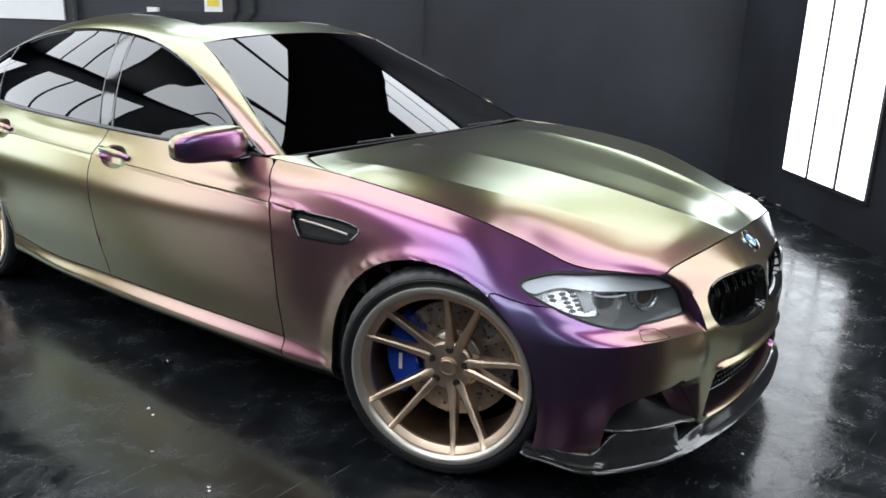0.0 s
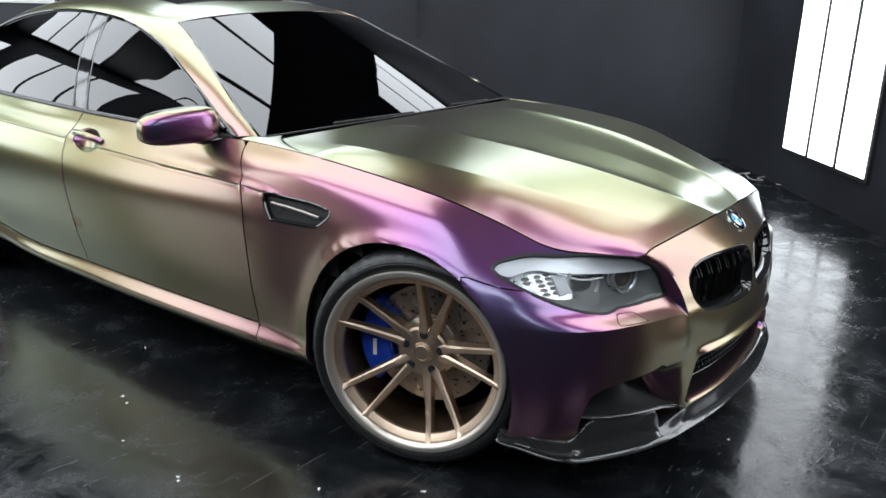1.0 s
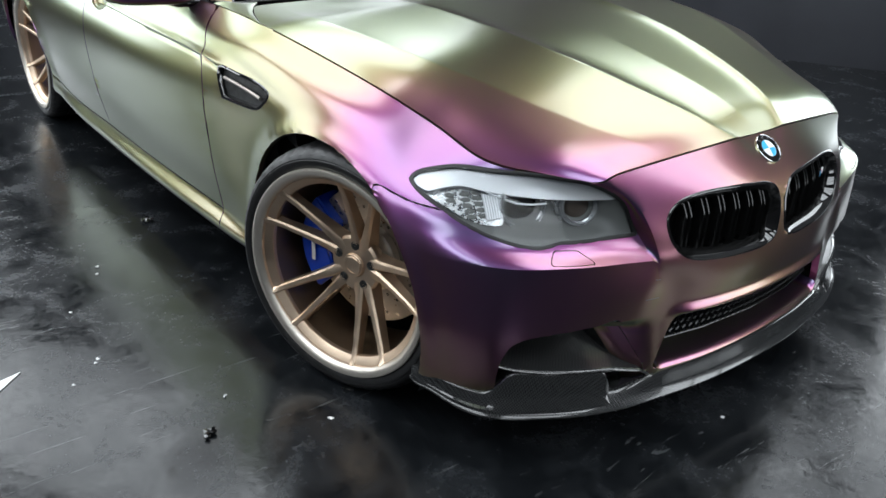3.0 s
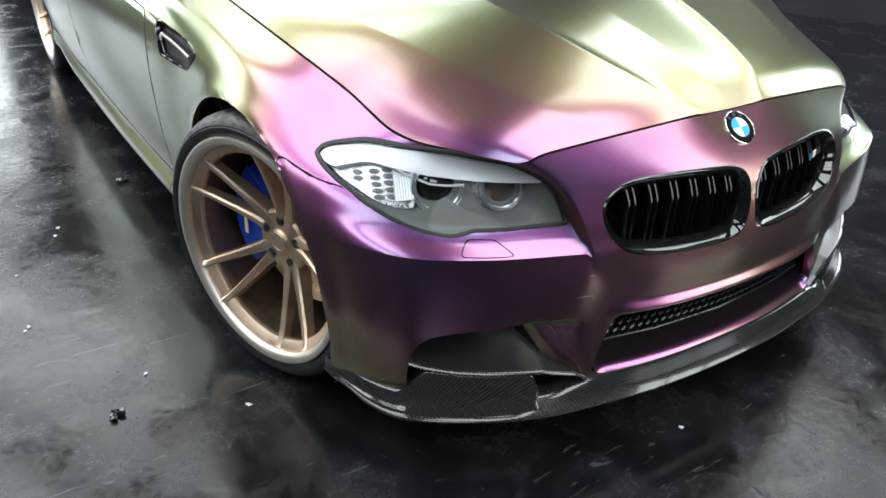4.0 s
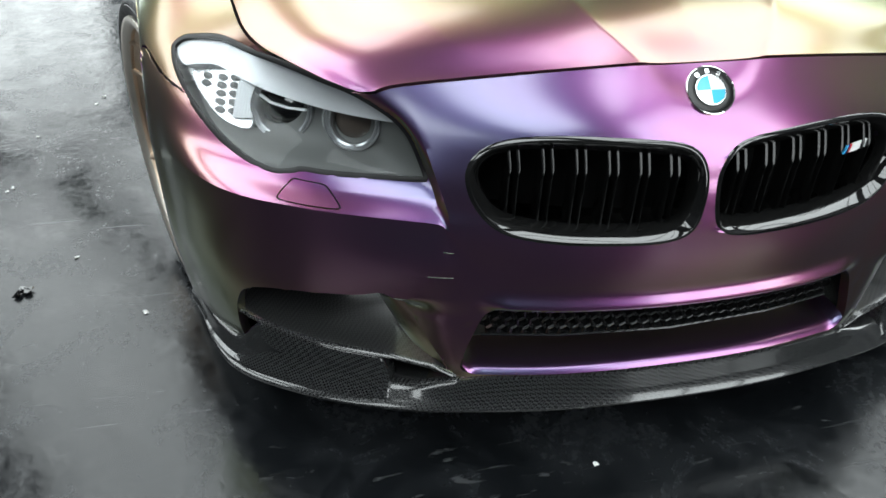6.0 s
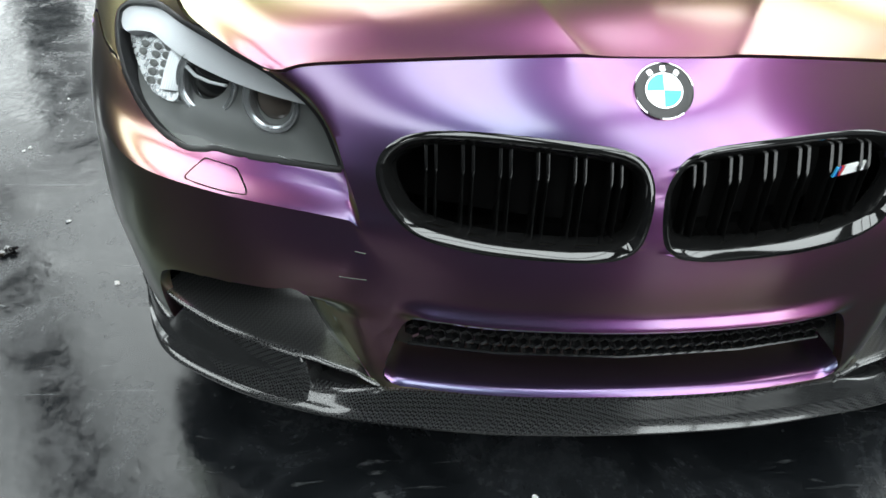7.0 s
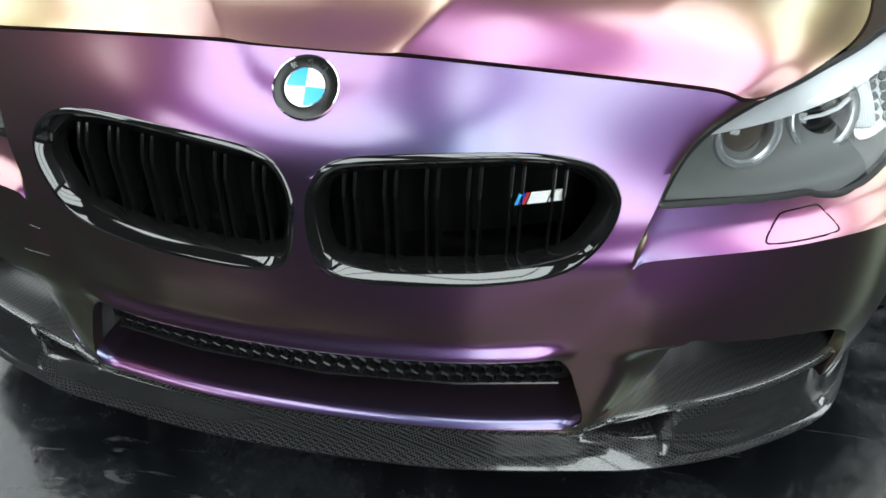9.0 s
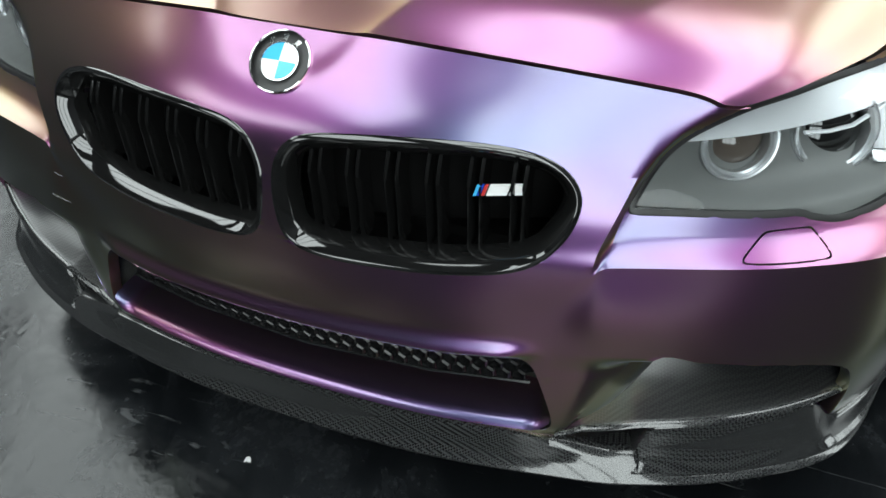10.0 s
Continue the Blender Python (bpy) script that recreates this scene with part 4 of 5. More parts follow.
kidneys = both("kidney_grille", kidney_frame, GLOSS_BLACK, "gloss black kidney grille frame")
for side, k in enumerate(kidneys):
    for j in range(6):
        for e in (-.0068, .0068):
            bm = kidney_slat(.057 + .0500 * j + e)
            if side:
                mirrored(bm)
            part("slat", bm, SLAT_BLACK, k)
    bm = bmesh.new()
    rows = []
    for i in range(15):
        y = .015 + .37 * i / 14
        rows.append([bm.verts.new((.620 - 0.10 * (y / .37) ** 2 - .02 * q, -y, .495 + .19 * q)) for q in (0, .25, .5, .75, 1)])
    for r, s in zip(rows, rows[1:]):
        for q in range(4):
            bm.faces.new((r[q], r[q + 1], s[q + 1], s[q]))
    outward(bm)
    if side:
        mirrored(bm)
    part("core", bm, SHADE_BLACK, k, "dark radiator core", smooth=False)

# model badge in the left kidney: coloured slants and silver blocks
badge = new("model_badge")
badge.parent = car
for i, (w, mat) in enumerate(((.0036, SKY_BLUE), (.0036, BLUE), (.0036, RED), (.023, WHITE), (.015, WHITE))):
    y0 = (.256, .2605, .265, .2706, .2960)[i]
    bm = bmesh.new()
    f = [bm.verts.new((.0, y, z)) for y, z in ((y0, .6000), (y0 + w, .6000), (y0 + w + .0042, .6145), (y0 + .0042, .6145))]
    g = [bm.verts.new(v.co + Vector((.004, 0, 0))) for v in f]
    bm.faces.new(f)
    bm.faces.new(g)
    for k in range(4):
        bm.faces.new((f[k], f[(k + 1) % 4], g[(k + 1) % 4], g[k]))
    bmesh.ops.recalc_face_normals(bm, faces=bm.faces[:])
    for v in bm.verts:
        v.co.x += .708 - .09 * (v.co.y / .37) ** 2
    part("badge_bar", bm, mat, badge, smooth=False)
badge["label"] = "small silver model badge with coloured stripes"

# --- round nose badge
a0, b0 = find(1, 0.0, .718, 0, 1)
p0 = skin(0.0, b0)
tang = skin(0.0, b0 + .1) - skin(0.0, b0 - .1)
n0 = Vector((tang.z, 0, -tang.x)).normalized()
if n0.x < 0:
    n0 = -n0
frame_m = Matrix((Vector((0, 1, 0)), n0.cross(Vector((0, 1, 0))), n0)).transposed().to_4x4()
frame_m.translation = p0
round_badge = new("round_badge")
round_badge.parent = car
round_badge["label"] = "round black, white and blue nose badge"
part("chrome_ring", lathe_bm([(.0398, -.004), (.0405, .003), (.0402, .0045), (.0391, .0048), (.0385, .003)], 48, frame_m), CHROME, round_badge, "chrome ring")
part("black_ring", lathe_bm([(.0390, .0032), (.025, .0042), (.024, .0040)], 48, frame_m), SLAT_BLACK, round_badge)
part("inner_ring", lathe_bm([(.0252, .0036), (.0250, .0050), (.0236, .0050), (.0232, .0036)], 48, frame_m), CHROME, round_badge, "chrome ring")
for q in range(4):
    bm = bmesh.new()
    c = bm.verts.new((0, 0, .0056))
    arc = [bm.verts.new((.0238 * math.cos(math.pi / 2 * (q + i / 10)), .0238 * math.sin(math.pi / 2 * (q + i / 10)), .0042)) for i in range(11)]
    for s, t in zip(arc, arc[1:]):
        bm.faces.new((c, s, t))
    bm.transform(frame_m)
    part("quarter", bm, SKY_BLUE if q % 2 else WHITE, round_badge)
for t in (55, 90, 125):
    m = frame_m @ Matrix.Translation((.0312 * math.cos(radians(t)), .0312 * math.sin(radians(t)), .0042)) @ Matrix.Rotation(radians(t - 90), 4, "Z")
    bm = box_bm(.0065, .0072, .0012)
    bm.transform(m)
    part("badge_mark", bm, CHROME, round_badge, smooth=False)

# --- washer caps
both("washer_cap", lambda: panel_bm(skin, CAP_AB, [], (.12, .2), gap=.0002, flange=.006), WRAP, "purple wrapped headlamp washer cap")

# --- headlamps
LAMP_IN = [(4.36 + (a - 4.36) * .992, 6.75 + (b - 6.75) * .98) for a, b in LAMP_AB]


def lamp_depth(a, b):
    """Depth of the bezel behind the lens: shallow along the foot and in the inner corner."""
    return .010 + .026 * step(5.75, 6.5, b) * step(3.1, 3.5, a)


def sunk(extra):
    return lambda a, b: skin(a, b) - normal_at(a, b) * (lamp_depth(a, b) + extra)


def bowl():
    return outward(panel_bm(sunk(0), LAMP_AB, [], (.09, .12), gap=0, flange=0))


def bowl_wall():
    return ring_bm(LAMP_AB, [(-.0028, -.001), (.0005, .0008), (.0066, .0002), (.0080, -.005), (.0080, -.040)])


lamps = both("headlamp", bowl, LAMP_GREY, "grey headlamp bezel")
REFL_AB = curve2([(5.90, 6.78), (5.6, 7.1), (5.0, 7.15), (4.72, 7.1), (4.66, 6.8), (4.64, 6.5), (4.66, 6.24), (4.85, 6.14), (5.1, 6.14), (5.45, 6.34), (5.72, 6.52)], 5, True)
BROW_AB = curve2([(5.93, 6.66), (5.84, 6.96), (5.58, 7.22), (5.1, 7.54), (4.4, 7.82), (3.7, 7.91), (3.26, 7.87), (3.10, 7.5), (3.06, 7.12), (3.14, 7.03), (3.5, 6.97), (4.0, 6.94), (4.5, 6.90), (4.9, 6.90), (5.2, 6.90), (5.5, 6.74), (5.72, 6.56)], 5, True)


def under_brow(bm):
    """Only what shows below the light strip."""
    bmesh.ops.delete(bm, geom=[f for f in bm.faces if f.calc_center_median().z > .664], context="FACES")
    return bm


for side, lamp in enumerate(lamps):
    def add(name, bm, mat, label="", angle=35):
        if side:
            mirrored(bm)
        return part(name, bm, mat, lamp, label, angle=angle)
    add("seal", bowl_wall(), RUBBER, "black headlamp seal")
    add("lens", panel_bm(raised(.0), LAMP_IN, [], (.12, .2), gap=.002, flange=0), LENS, "clear headlamp lens").visible_shadow = False
    add("reflector", panel_bm(raised(-.020), REFL_AB, [], (.12, .15), gap=0, flange=.014), LAMP_SILVER, "silver faceted reflector")
    for i, (a0, rows) in enumerate(((5.37, 2), (5.13, 5), (4.95, 5))):
        for j in range(rows):
            a, b = a0 - .012 * j, 6.66 + .10 * i - .128 * j
            m = Matrix.Translation(raised(-.0195)(a, b)) @ normal_at(a, b).to_track_quat("Z", "Y").to_matrix().to_4x4() @ Matrix.Diagonal((1.35, .70, 1, 1))
            add("dimple", lathe_bm([(.0088, .0), (.0078, .0012), (.005, .0016), (.001, .0017)], 12, m), LAMP_GREY, "grey reflector dimple")
    for k in range(7):                      # upright facets between the dimples and the first light ring
        a = 4.86 - .035 * k
        add("facet", tube_bm([raised(-.017)(a, 6.26 + .02 * k), raised(-.015)(a - .01, 6.55), raised(-.017)(a, 6.84)], .0034, 6), LAMP_WHITE)
    # white strip; its colour also holds the lens's reflection of the ceiling
    add("light_brow", panel_bm(lambda a, b: skin(a, b) - normal_at(a, b) * (.005 + .010 * max(0, b - 7.0)), BROW_AB, [], (.12, .12), gap=0, flange=.014), LAMP_WHITE, "white brow strip under the lens, coloured for its reflection too")
    for a, b, r in ((4.34, 6.74, .050), (3.60, 6.80, .043)):
        n = (normal_at(a, b) * .55 + Vector((.8, -.25, .1))).normalized()
        m = Matrix.Translation(skin(a, b) - normal_at(a, b) * .030) @ n.to_track_quat("Z", "Y").to_matrix().to_4x4()
        add("projector_ring", under_brow(lathe_bm([(r + .006, -.02), (r + .006, .008), (r + .004, .013), (r + .0012, .0125), (r - .0002, .0095), (r - .003, .0110), (r - .006, .009), (r - .0075, .001), (r - .009, -.012)], 64, m)), RING, "bright silver light ring")
        dome = [((r - .009) * math.cos(t), .018 * math.sin(t) - .010) for t in (0, .25, .5, .75, 1.0, 1.25, 1.45)]
        add("projector", under_brow(lathe_bm(dome + [(.0005, .0081)], 40, m)), GLOSS_BLACK if r > .045 else SMOKED, "dark projector lens")
        add("shroud", under_brow(lathe_bm([(r + .016, -.022), (r + .012, -.004), (r + .005, .001)], 48, m)), LAMP_SILVER, "silver shroud round the light ring")
    # reflected streak across the projector, built as a bright bar
    add("light_guide", tube_bm([raised(-.010)(4.80, 6.90), raised(-.011)(4.56, 6.79), raised(-.011)(4.42, 6.735), raised(-.010)(4.22, 6.755), raised(-.009)(4.02, 6.82)], .0034, 8, flat=.6), LAMP_WHITE, "bright bent bar for a reflection before the projector")

# --- lower grille: scoop, honeycomb and dark backing
def scoop():
    bm = bmesh.new()
    rows = []
    for i in range(61):
        y = -.378 + .756 * i / 60
        e = abs(y)
        zb = .214 + .004 * (e / .38) ** 3 + max(0, (e - .362) / .016) * .02
        x = nose_x(e, zb)
        rows.append([bm.verts.new((x - dx, y * (1 - dx * .25), zb + dz)) for dx, dz in ((-.001, -.003), (.003, .003), (.009, .0065), (.018, .0085), (.036, .0095), (.07, .009), (.13, .006))])
    for r, s in zip(rows, rows[1:]):
        for k in range(6):
            bm.faces.new((r[k], r[k + 1], s[k + 1], s[k]))
    bmesh.ops.recalc_face_normals(bm, faces=bm.faces[:])
    bm.normal_update()
    if sum(f.normal.z for f in bm.faces) < 0:
        flipped(bm)
    return bm


part("lower_scoop", scoop(), WRAP, car, "violet wrapped scoop of the lower grille")
comb = part("honeycomb", tube_bm([(.694 - .045 * (y / .36) ** 2, y, .281) for y in (-.34, -.2, 0, .2, .34)], .003, 6), MESH_GREY, car, "dark grey honeycomb mesh of the lower grille")
bm = bmesh.new()
ring = [[bm.verts.new((dx, s * .0124 * math.cos(radians(30 + 60 * k)), s * .0124 * math.sin(radians(30 + 60 * k)))) for k in range(6)] for s, dx in ((1.0, 0), (.80, .003), (.78, -.012))]
for r, s in zip(ring, ring[1:]):
    for k in range(6):
        bm.faces.new((r[k], r[(k + 1) % 6], s[(k + 1) % 6], s[k]))
cell = to_mesh("cell", bm, MESH_GREY, False)
for row in range(5):
    for col in range(-16, 17):
        y0, z0 = (col + (.5 if row % 2 else 0)) * .0215, .292 + row * .0185
        if abs(y0) < .335:
            ob = new("cell", cell)
            ob.parent = comb
            ob.location = (.692 - .045 * (y0 / .36) ** 2, y0, z0)
# two thin joints beside the right leg of the bumper
for (a, b), w in (((2.5, 3.4), .16), ((2.6, 2.8), .24)):
    part("bumper_slit", tube_bm([skin(a - w, b) + normal_at(a - w, b) * .0006, skin(a, b) + normal_at(a, b) * .0006, skin(a + w, b) + normal_at(a + w, b) * .0006], .0007, 5), LAMP_GREY, car, "thin pale joint in the bumper")
part("intake_backing", box_bm(.02, .72, .20, .004, (.585, 0, .31)), MATT_BLACK, car, "dark backing of the lower grille", smooth=False)


# --- side ducts: carbon insert, blade and splitter
both("duct_backing", lambda: outward(panel_bm(lambda a, b: skin(a, b) - Vector((.17, 0, 0)), DUCT_AB, [], (.12, .2), gap=0, flange=0)), MATT_BLACK, "dark depth of the side duct")


def leg_wall(near, far):
    """Wall that closes the duct towards the lower grille, from one depth behind the skin to another."""
    bm = bmesh.new()
    rows = []
    for a, b in DUCT_AB[55:] + DUCT_AB[:1]:
        p = skin(a, b)
        rows.append([bm.verts.new((p.x - d, p.y + (.004 if d == .0015 else 0) - .95 * min(d, .04) - .2 * max(0.0, d - .04), p.z - .12 * d)) for d in (near, near + (far - near) * .33, near + (far - near) * .67, far)])
    for r, s in zip(rows, rows[1:]):
        for k in range(3):
            bm.faces.new((r[k], r[k + 1], s[k + 1], s[k]))
    return bm


both("duct_leg", lambda: leg_wall(.0015, .05), WRAP, "purple wrapped flank of the duct")
both("duct_wall", lambda: leg_wall(.05, .16), MATT_BLACK, "dark inner wall of the duct")


def lofted(section, a0, a1, n):
    """A bar along the bumper's foot; section(a) gives (outwards, height) pairs."""
    bm = bmesh.new()
    rows = []
    for i in range(n + 1):
        a = a0 + (a1 - a0) * i / n
        p = skin(a, 0.0)
        t = skin(a + .05, 0) - skin(a - .05, 0)
        o = Vector((t.y, -t.x, 0)).normalized()
        if o.dot(Vector((p.x + 1.0, p.y, 0))) < 0:
            o = -o
        rows.append([bm.verts.new((p.x + o.x * d, p.y + o.y * d, z)) for d, z in section(a)])
    m = len(rows[0])
    for r, s in zip(rows, rows[1:]):
        for k in range(m):
            bm.faces.new((r[k], r[(k + 1) % m], s[(k + 1) % m], s[k]))
    bm.faces.new(rows[0][::-1])
    bm.faces.new(rows[-1])
    bmesh.ops.recalc_face_normals(bm, faces=bm.faces[:])
    return bm


def lip_section(a):
    e = abs(a)
    w = .050 - .047 * step(4.6, 6.1, e)
    lift = .022 * step(5.0, 6.4, e)
    z = .168 + lift
    r = .042 - .028 * step(1.6, 2.9, e) - .014 * step(3.1, 3.5, e)
    top = [(-.002 + .5 * r, z + .001 + r), (.010 + .5 * r, z - .001 + .96 * r), (.022 + .32 * r, z - .004 + .66 * r), (.032 + .14 * r, z - .008 + .30 * r), (w - .010, z - .0135 + .3 * r)]
    return [(-.06, z - .002)] + [(min(d, w - .0065 - .0005 * (5 - k)), h) for k, (d, h) in enumerate(top)] + [(w - .003, z - .0155), (w, z - .020), (w - .002, z - .026), (w - .014, z - .030), (-.06, z - .032)]


part("front_splitter", lofted(lip_section, -6.1, 6.1, 150), CARBON, car, "lacquered carbon-fibre front splitter", angle=50)


def blade_height(e):
    return float(np.interp(e, (2.0, 2.3, 3.0, 3.7, 4.2, 4.6, 4.95), (.206, .230, .250, .257, .262, .272, .287)))


def blade_section(a):
    """Hollow carbon panel of the duct, running out into a sharp front edge."""
    z = blade_height(a)
    back = .09 + .05 * step(3.6, 4.8, a)
    top = max(z + .06, .40 - .02 * step(4, 4.8, a))
    return [(-back + .022, top), (-back, z + .085), (-back * .75, z + .046), (-back * .4, z + .019), (-.006, z + .006), (.012, z + .002), (.020, z), (.0225, z - .0025), (.020, z - .006), (-.01, z - .013), (-.06, z - .016), (-back - .03, z), (-back - .03, top)]


def flap_section(a):
    """Upright carbon wall from the blade down to the splitter, drawn out towards the wheel."""
    rise = math.sqrt(max(0.0, min(1.0, (a - 3.0) / .16)))
    high = blade_height(min(a, 4.7)) - .008
    low = .158 + .022 * step(5.0, 6.4, a)
    zt = low + .006 + (high - low - .006) * rise * (1 - .68 * step(4.5, 4.95, a))
    k = 1 - .8 * step(4.7, 6.0, a)
    return [(-.02, zt - .004), (.012 * k, zt), (.018 * k, zt - .002), (.021 * k, zt - .006), (.024 * k, low + (zt - low) * .5), (.031 * k, low + (zt - low) * .18), (.040 * k, low + .004), (.041 * k, low - .003), (-.02, low - .006)]


both("duct_blade", lambda: lofted(blade_section, 2.02, 4.85, 50), CARBON_SATIN, "carbon-fibre panel and blade in the side duct", 40)
both("blade_edge", lambda: lofted(lambda a: [(.018, blade_height(a) + .003), (.0235, blade_height(a) + .0015), (.026, blade_height(a) - .002), (.0235, blade_height(a) - .006), (.017, blade_height(a) - .0065)], 2.06, 4.8, 50), CARBON, "glossy carbon front edge of the blade", 50)
both("corner_flap", lambda: lofted(flap_section, 3.0, 6.05, 72), CARBON, "carbon-fibre corner flap on the splitter", 40)

# --- wing vents
vents = both("wing_vent", lambda: ring_bm(VENT_AB, [(-.003, .0005), (.0, .0025), (.004, .002), (.008, -.004), (.010, -.018)]), GLOSS_BLACK, "gloss black wing vent with a chrome bar")
for side, v in enumerate(vents):
    bm = outward(panel_bm(raised(-.016), VENT_AB, [], (.1, .15), gap=0, flange=0))
    part("vent_floor", mirrored(bm) if side else bm, MATT_BLACK, v)
    q = [find(0, x, z, 7, 10) for x, z in ((-.575, .741), (-.50, .738), (-.43, .733), (-.365, .727))]
    bm = tube_bm([skin(a, b) + normal_at(a, b) * -.003 for a, b in q], .005, 10, flat=1.0)
    part("vent_bar", mirrored(bm) if side else bm, STEEL, v, "chrome vent bar", angle=60)


# --- door handles
def handle(x, z, door_pair):
    def hollow(a, b):
        p = skin(a, b)
        r = ((p.x - x) / .092) ** 2 + ((p.z - z + .004) / .042) ** 2
        return p - normal_at(a, b) * (.001 + .030 * max(0.0, 1 - r) ** .8)
    for side, d in enumerate(door_pair):
        bm = outward(panel_bm(hollow, handle_loop(x, z, 1.02), [], (.03, .06), gap=0, flange=0))
        part("handle_cup", mirrored(bm) if side else bm, WRAP, d, "wrapped hollow behind the handle")
        q = [find(0, x + dx, z + .006 - dx * .06, 9, 14) for dx in (-.102, -.088, -.05, 0, .05, .088, .102)]
        bm = tube_bm([skin(a, b) + normal_at(a, b) * o for (a, b), o in zip(q, (.000, .012, .020, .022, .020, .012, .000))], .0125, 12, flat=1.0)
        part("handle", mirrored(bm) if side else bm, WRAP, d, "bronze wrapped door handle", angle=60)


handle(*FRONT_HANDLE, doors[0])
handle(*REAR_HANDLE, doors[1])


# --- door mirrors
def mirror_shell():
    bm = bmesh.new()
    bmesh.ops.create_uvsphere(bm, u_segments=32, v_segments=20, radius=1)
    for v in bm.verts:
        x, y, z = v.co
        f = lambda c, e: math.copysign(abs(c) ** e, c)
        x, y, z = f(x, .6), f(y, .56), f(z, .66 if z > 0 else .45)
        k = (y + 1) / 2                     # 0 at the outer end, 1 at the foot
        v.co = Vector((x * (.075 if x > 0 else .05) * (.82 + .18 * k), y * .144, z * (.055 + .012 * k) + .006 * k))
        if v.co.x < -.03:
            v.co.x = -.03 + (v.co.x + .03) * .25
    bm.transform(pose(-.994, -.950, .946, 0, 0, -8))
    return bm


mirrors = both("door_mirror", mirror_shell, WRAP, "violet and gold wrapped door mirror")
for side, m in enumerate(mirrors):
    bm = bmesh.new()
    bmesh.ops.create_circle(bm, cap_ends=True, segments=28, radius=1)
    for v in bm.verts:
        v.co = Vector((-1.040, -.950 + .105 * math.copysign(abs(v.co.x) ** .6, v.co.x), .947 + .048 * math.copysign(abs(v.co.y) ** .6, v.co.y)))
    part("mirror_glass", mirrored(bm) if side else bm, CHROME, m, "mirror glass", smooth=False)
    bm = tube_bm([(-.965, -.92, .905), (-.960, -.88, .893), (-.955, -.845, .893), (-.93, -.80, .90)], .022, 12, flat=.7)
    part("mirror_arm", mirrored(bm) if side else bm, GLOSS_BLACK, m, "black mirror arm")
for ob in (mirrors[1], *mirrors[1].children):      # the left one is folded back against the window
    if ob.name.startswith("mirror_arm"):
        continue
    turn = pose(-1.0, .86, .945) @ pose(0, 0, 0, 0, 0, 72) @ pose(-1.0, .86, .945).inverted()
    ob.data.transform(pose(-.06, -.03, -.03) @ turn)
both("window_sail", lambda: strip_bm(BELT, OUTER, n=6, bulge=0.012, start=0.0, end=1.0), GLOSS_BLACK, "black mirror triangle")


# --- window trims, cowl, wipers
def along(lines, d, start, end, n=50, shift=(0, 0, 0)):
    pts = []
    for i in range(n + 1):
        p = spline(lines, start + (end - start) * i / n)
        pts.append((p.x + shift[0], -(p.y + d) + shift[1], p.z + shift[2]))
    return pts


both("belt_trim", lambda: tube_bm(along(BELT, .002, .0, 8.6), .009, 8), TRIM, "satin black window belt trim")
both("window_trim", lambda: tube_bm(along(OUTER, .003, .0, 8.6), .006, 8), GLOSS_BLACK, "gloss black window surround")
both("screen_seal", lambda: tube_bm([(-v.x * 0 + v.x, -v.y, v.z) for v in INNER_W], .004, 6), GLOSS_BLACK, "black windscreen seal")
def upright(k, d=.003):
    return [tuple(Vector((1, -1, 1)) * spline(BELT, k).lerp(spline(OUTER, k + (.3 if k < 5 else .1)), f) + Vector((0, -.020 * 4 * f * (1 - f) - d, .0))) for f in (0, .25, .5, .75, 1)]


for k in (4.08, 4.34, 6.75):
    both("window_seal", lambda: tube_bm(upright(k), .0045, 6), SEAL_GREY, "grey upright window seal")
cowl_pts = [screen_at(-1 + 2 * i / 30, .012) for i in range(31)]
part("cowl_trim", tube_bm([p + Vector((.012, 0, -.004)) for p in cowl_pts], .006, 8, flat=.6), MATT_BLACK, car, "black cowl trim under the windscreen")
for a, b in (((-.70, .46), (-.25, .10)), ((.10, .62), (.62, .10))):
    pts = [screen_at(a[0] + (b[0] - a[0]) * f, .004 + .014 * f) + Vector((.004, 0, .003)) for f in (0, .25, .5, .75, 1)]
    part("wiper", tube_bm(pts, .005, 6), MATT_BLACK, car, "black wiper blade")


# --- wheel arches, underbody, cabin
def liner(cx, cz):
    bm = bmesh.new()
    rows = []
    for i in range(25):
        t = radians(-28 + 236 * i / 24)
        rows.append([bm.verts.new((cx + r * math.cos(t), -y, cz + r * math.sin(t))) for r, y in ((.402, .842), (.408, .80), (.408, .56), (.30, .54), (.02, .54))])
    for r, s in zip(rows, rows[1:]):
        for k in range(4):
            bm.faces.new((r[k], r[k + 1], s[k + 1], s[k]))
    return bm


for cx, cz in ARCHES:
    both("wheel_arch_liner", lambda: liner(cx, cz), MATT_BLACK, "black wheel arch liner")
part("underbody", box_bm(4.3, 1.04, .22, .02, (-1.66, 0, .29)), MATT_BLACK, car, "black underbody", smooth=False)
part("engine_bay", box_bm(.95, .86, .28, .02, (-.05, 0, .49)), MATT_BLACK, car, "black engine bay", smooth=False)
part("dashboard", box_bm(.34, 1.34, .16, .05, (-1.02, 0, .84)), INTERIOR, car, "black dashboard")
part("cabin_floor", box_bm(2.6, 1.55, .30, .02, (-2.05, 0, .46)), INTERIOR, car, "dark cabin floor", smooth=False)
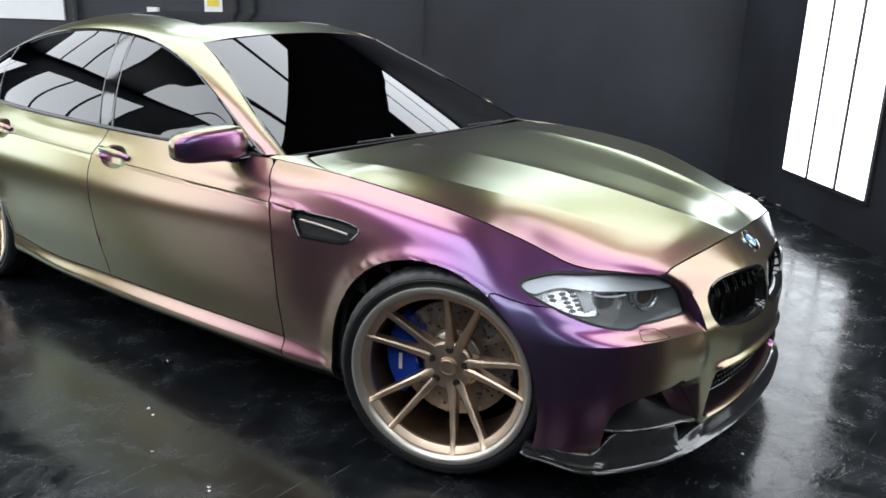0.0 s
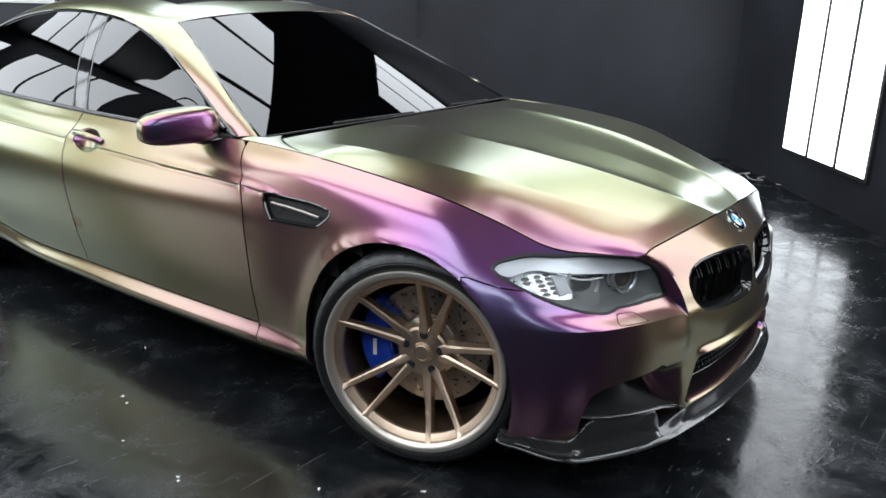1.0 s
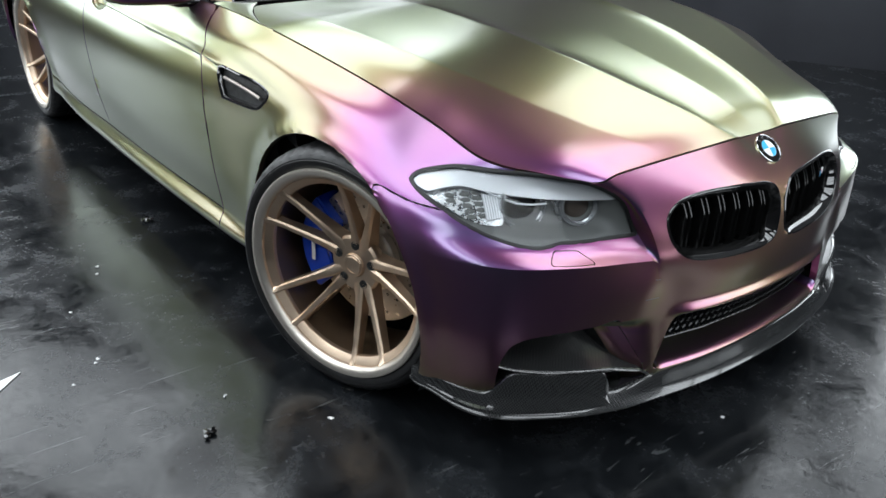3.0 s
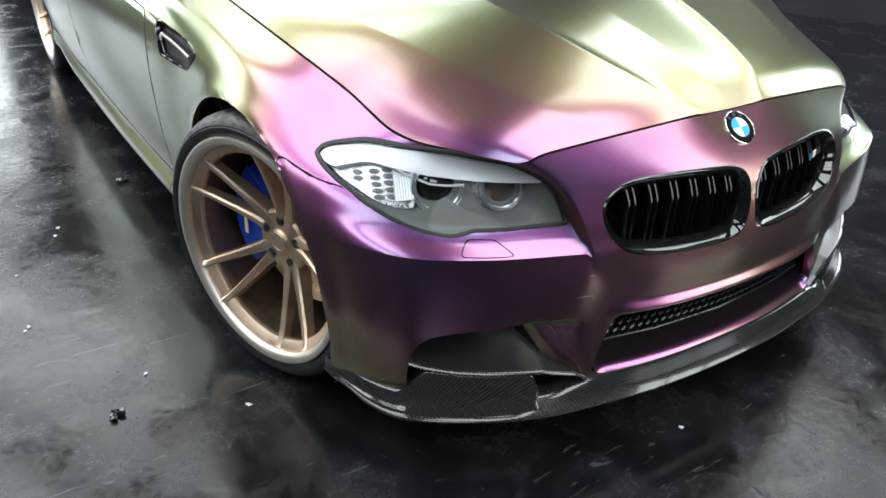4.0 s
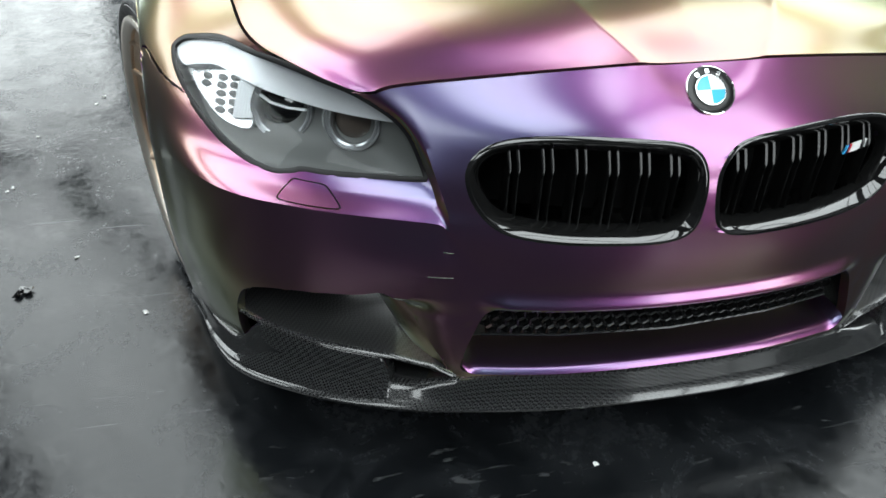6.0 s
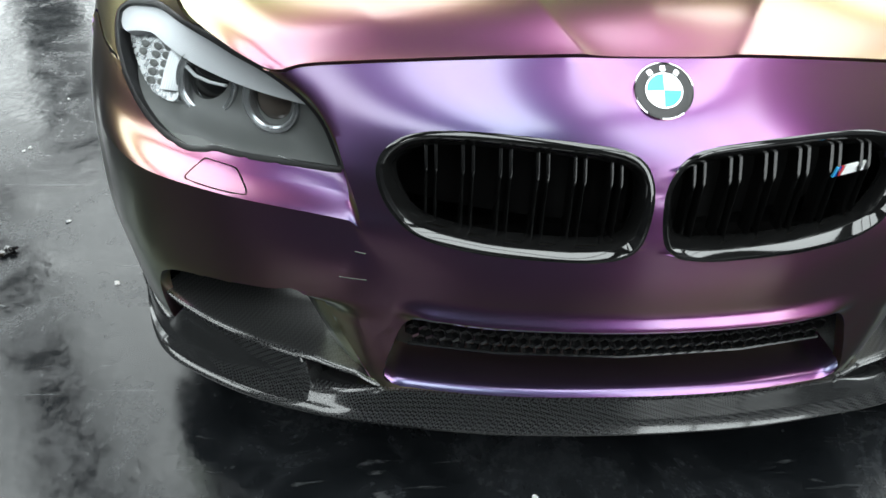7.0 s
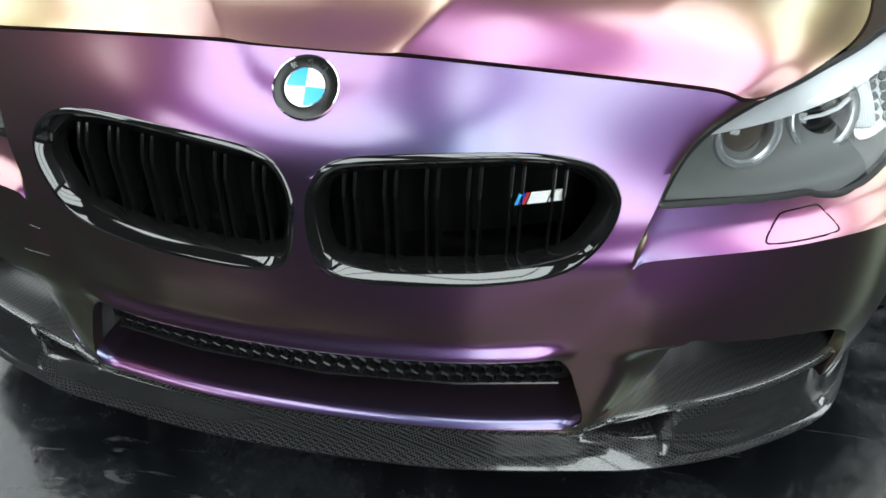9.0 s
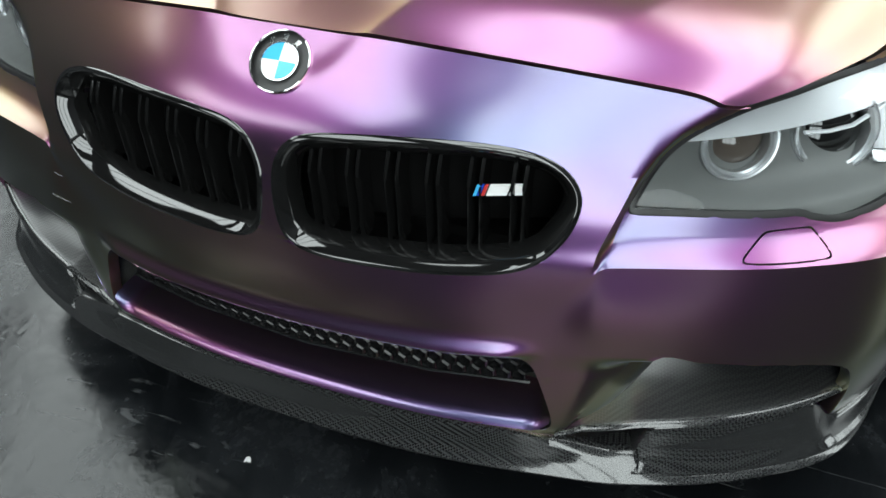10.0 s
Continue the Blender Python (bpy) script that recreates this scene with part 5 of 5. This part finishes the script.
for y in (-.37, .37):
    part("seat", box_bm(.52, .50, .16, .05, (-1.72, y, .66)), INTERIOR, car, "dark leather seat")
    bm = box_bm(.14, .48, .60, .05, (0, 0, .30))
    bm.transform(pose(-1.96, y, .66, 0, -18, 0))
    part("seat_back", bm, INTERIOR, car, "dark leather seat back")
    bm = box_bm(.09, .26, .16, .04, (0, 0, 0))
    bm.transform(pose(-2.18, y, 1.20, 0, -12, 0))
    part("headrest", bm, INTERIOR, car, "dark headrest")
part("rear_seat", box_bm(.60, 1.30, .5, .06, (-2.85, 0, .76)), INTERIOR, car, "dark rear bench")

# ---- loose things on the floor and at the walls ----
def crumb(x, y, size, seed, mat, label):
    rng = random.Random(seed)
    bm = bmesh.new()
    for k in range(5):
        m = Matrix.Translation((rng.uniform(-.6, .6) * size, rng.uniform(-.6, .6) * size, size * .45)) @ Matrix.Rotation(rng.uniform(0, 6), 4, "Z") @ Matrix.Diagonal((size * rng.uniform(.4, 1), size * rng.uniform(.25, .6), size * rng.uniform(.15, .3), 1))
        bmesh.ops.create_icosphere(bm, subdivisions=1, radius=1, matrix=m)
    for v in bm.verts:
        v.co += Vector((rng.uniform(-1, 1), rng.uniform(-1, 1), rng.uniform(-1, 1))) * size * .18
    low = min(v.co.z for v in bm.verts)
    for v in bm.verts:
        v.co.z -= low
    ob = part("wrap_scrap", bm, mat, smooth=False)
    ob.location = (x, y, 0)
    return tagged(ob, label, "scrap", "scraps on the floor")


for i, (x, y, s) in enumerate(((-1.335, -.949, .022), (.027, -1.281, .020), (.060, -.890, .016), (-1.05, -1.23, .007), (.146, -.994, .007), (.754, -.121, .006))):
    crumb(x, y, s, i, GLOSS_BLACK if s > .01 else PAPER, "crumpled black wrap scrap on the floor" if s > .01 else "tiny pale scrap on the floor")
for i, (x, y, s) in enumerate(((-.474, -1.406, .006), (-.382, -1.499, .005), (-.999, -1.249, .006), (-.783, -1.394, .005), (-.456, -1.418, .005), (-.10, -1.182, .006))):
    crumb(x, y, s, 20 + i, PAPER, "tiny pale scrap on the floor")
bm = bmesh.new()
low = [bm.verts.new(p) for p in ((-.44, -1.69, .001), (-.475, -1.715, .001), (-.50, -1.69, .001), (-.525, -1.60, .001))]
f = bm.faces.new(low)
top = bmesh.ops.extrude_face_region(bm, geom=[f])
for v in (g for g in top["geom"] if isinstance(g, bmesh.types.BMVert)):
    v.co.z += .002
bmesh.ops.recalc_face_normals(bm, faces=bm.faces[:])
tagged(part("film_offcut", bm, PAPER, smooth=False), "pointed white film offcut lying on the floor", "offcut")

# cable with a plug in the corner by the lamp wall
cable = new("cable")
cable.location = (-.36, 4.02, 0)
tagged(cable, "tangled pale cable with a plug on the floor", "cable")
pts = [(-.26 + .52 * t / 40 + .05 * math.sin(t * .55), .10 * math.sin(t * .33) + .05 * math.sin(t * .9), .006 + .012 * abs(math.sin(t * .4))) for t in range(41)]
part("cord", tube_bm(smooth_line(pts, 2), .005, 6), CORD, cable)
part("plug", box_bm(.06, .035, .03, .008, (.13, .03, .016)), PAPER, cable, "white plug")

# things on the back wall
OUT = (Vector((0, 0, 1)).cross(BACK_DIR)).normalized()
if OUT.dot(SIDE_DIR) < 0:
    OUT = -OUT
WALL_M = Matrix((BACK_DIR, OUT, Vector((0, 0, 1)))).transposed().to_4x4()


def on_wall(x, y):
    """The point of the back wall nearest to (x, y)."""
    p = Vector((x, y, 0))
    return CORNER + BACK_DIR * (p - CORNER).dot(BACK_DIR)


def wall_box(name, x, y, z, w, d, h, mat, label, category, bevel=.004):
    bm = box_bm(w, d, h, bevel, (0, d / 2 + .001, 0))
    bm.transform(WALL_M)
    ob = part(name, bm, mat, smooth=False)
    p = on_wall(x, y)
    ob.location = (p.x, p.y, z)
    return tagged(ob, label, category)


wall_box("white_board", -6.42, 1.07, 1.46, .68, .03, .52, PAPER, "white board fixed to the black back wall", "board")
# small white item behind the car, set on the wall as a box
wall_box("wall_socket", -5.40, 1.74, 1.31, .10, .06, .07, PAPER, "small white box standing for an item behind the car", "socket")
sticker = wall_box("notice", -4.92, 2.05, 1.42, .17, .012, .20, PAPER, "white and yellow notice on the black wall", "notice", .002)
bm = box_bm(.11, .004, .06, 0, (0, .016, -.02))
bm.transform(WALL_M)
part("yellow_patch", bm, YELLOW, sticker, "yellow patch", smooth=False)
for x, y in ((-6.03, 1.33), (-4.60, 2.26), (-4.74, 2.17)):
    bm = tube_bm([(0, .05, .0), (0, .05, 3.1)], .028, 12)
    bm.transform(WALL_M)
    ob = part("wall_pipe", bm, MATT_BLACK)
    p = on_wall(x, y)
    ob.location = (p.x, p.y, 0)
    tagged(ob, "black upright pipe on the back wall", "pipe", "wall pipes")
chain = new("chain")
p = on_wall(-3.27, 3.125)
chain.location = (p.x + OUT.x * .04, p.y + OUT.y * .04, 0)
tagged(chain, "dark hanging chain at the back wall", "chain")
for i in range(46):
    z = 1.02 + .042 * i
    loop = [(.011 * math.cos(t * math.pi / 6) if i % 2 else 0, 0 if i % 2 else .011 * math.cos(t * math.pi / 6), z + .028 * math.sin(t * math.pi / 6)) for t in range(12)]
    part("link", tube_bm(loop, .0045, 5, closed=True), MATT_BLACK, chain)
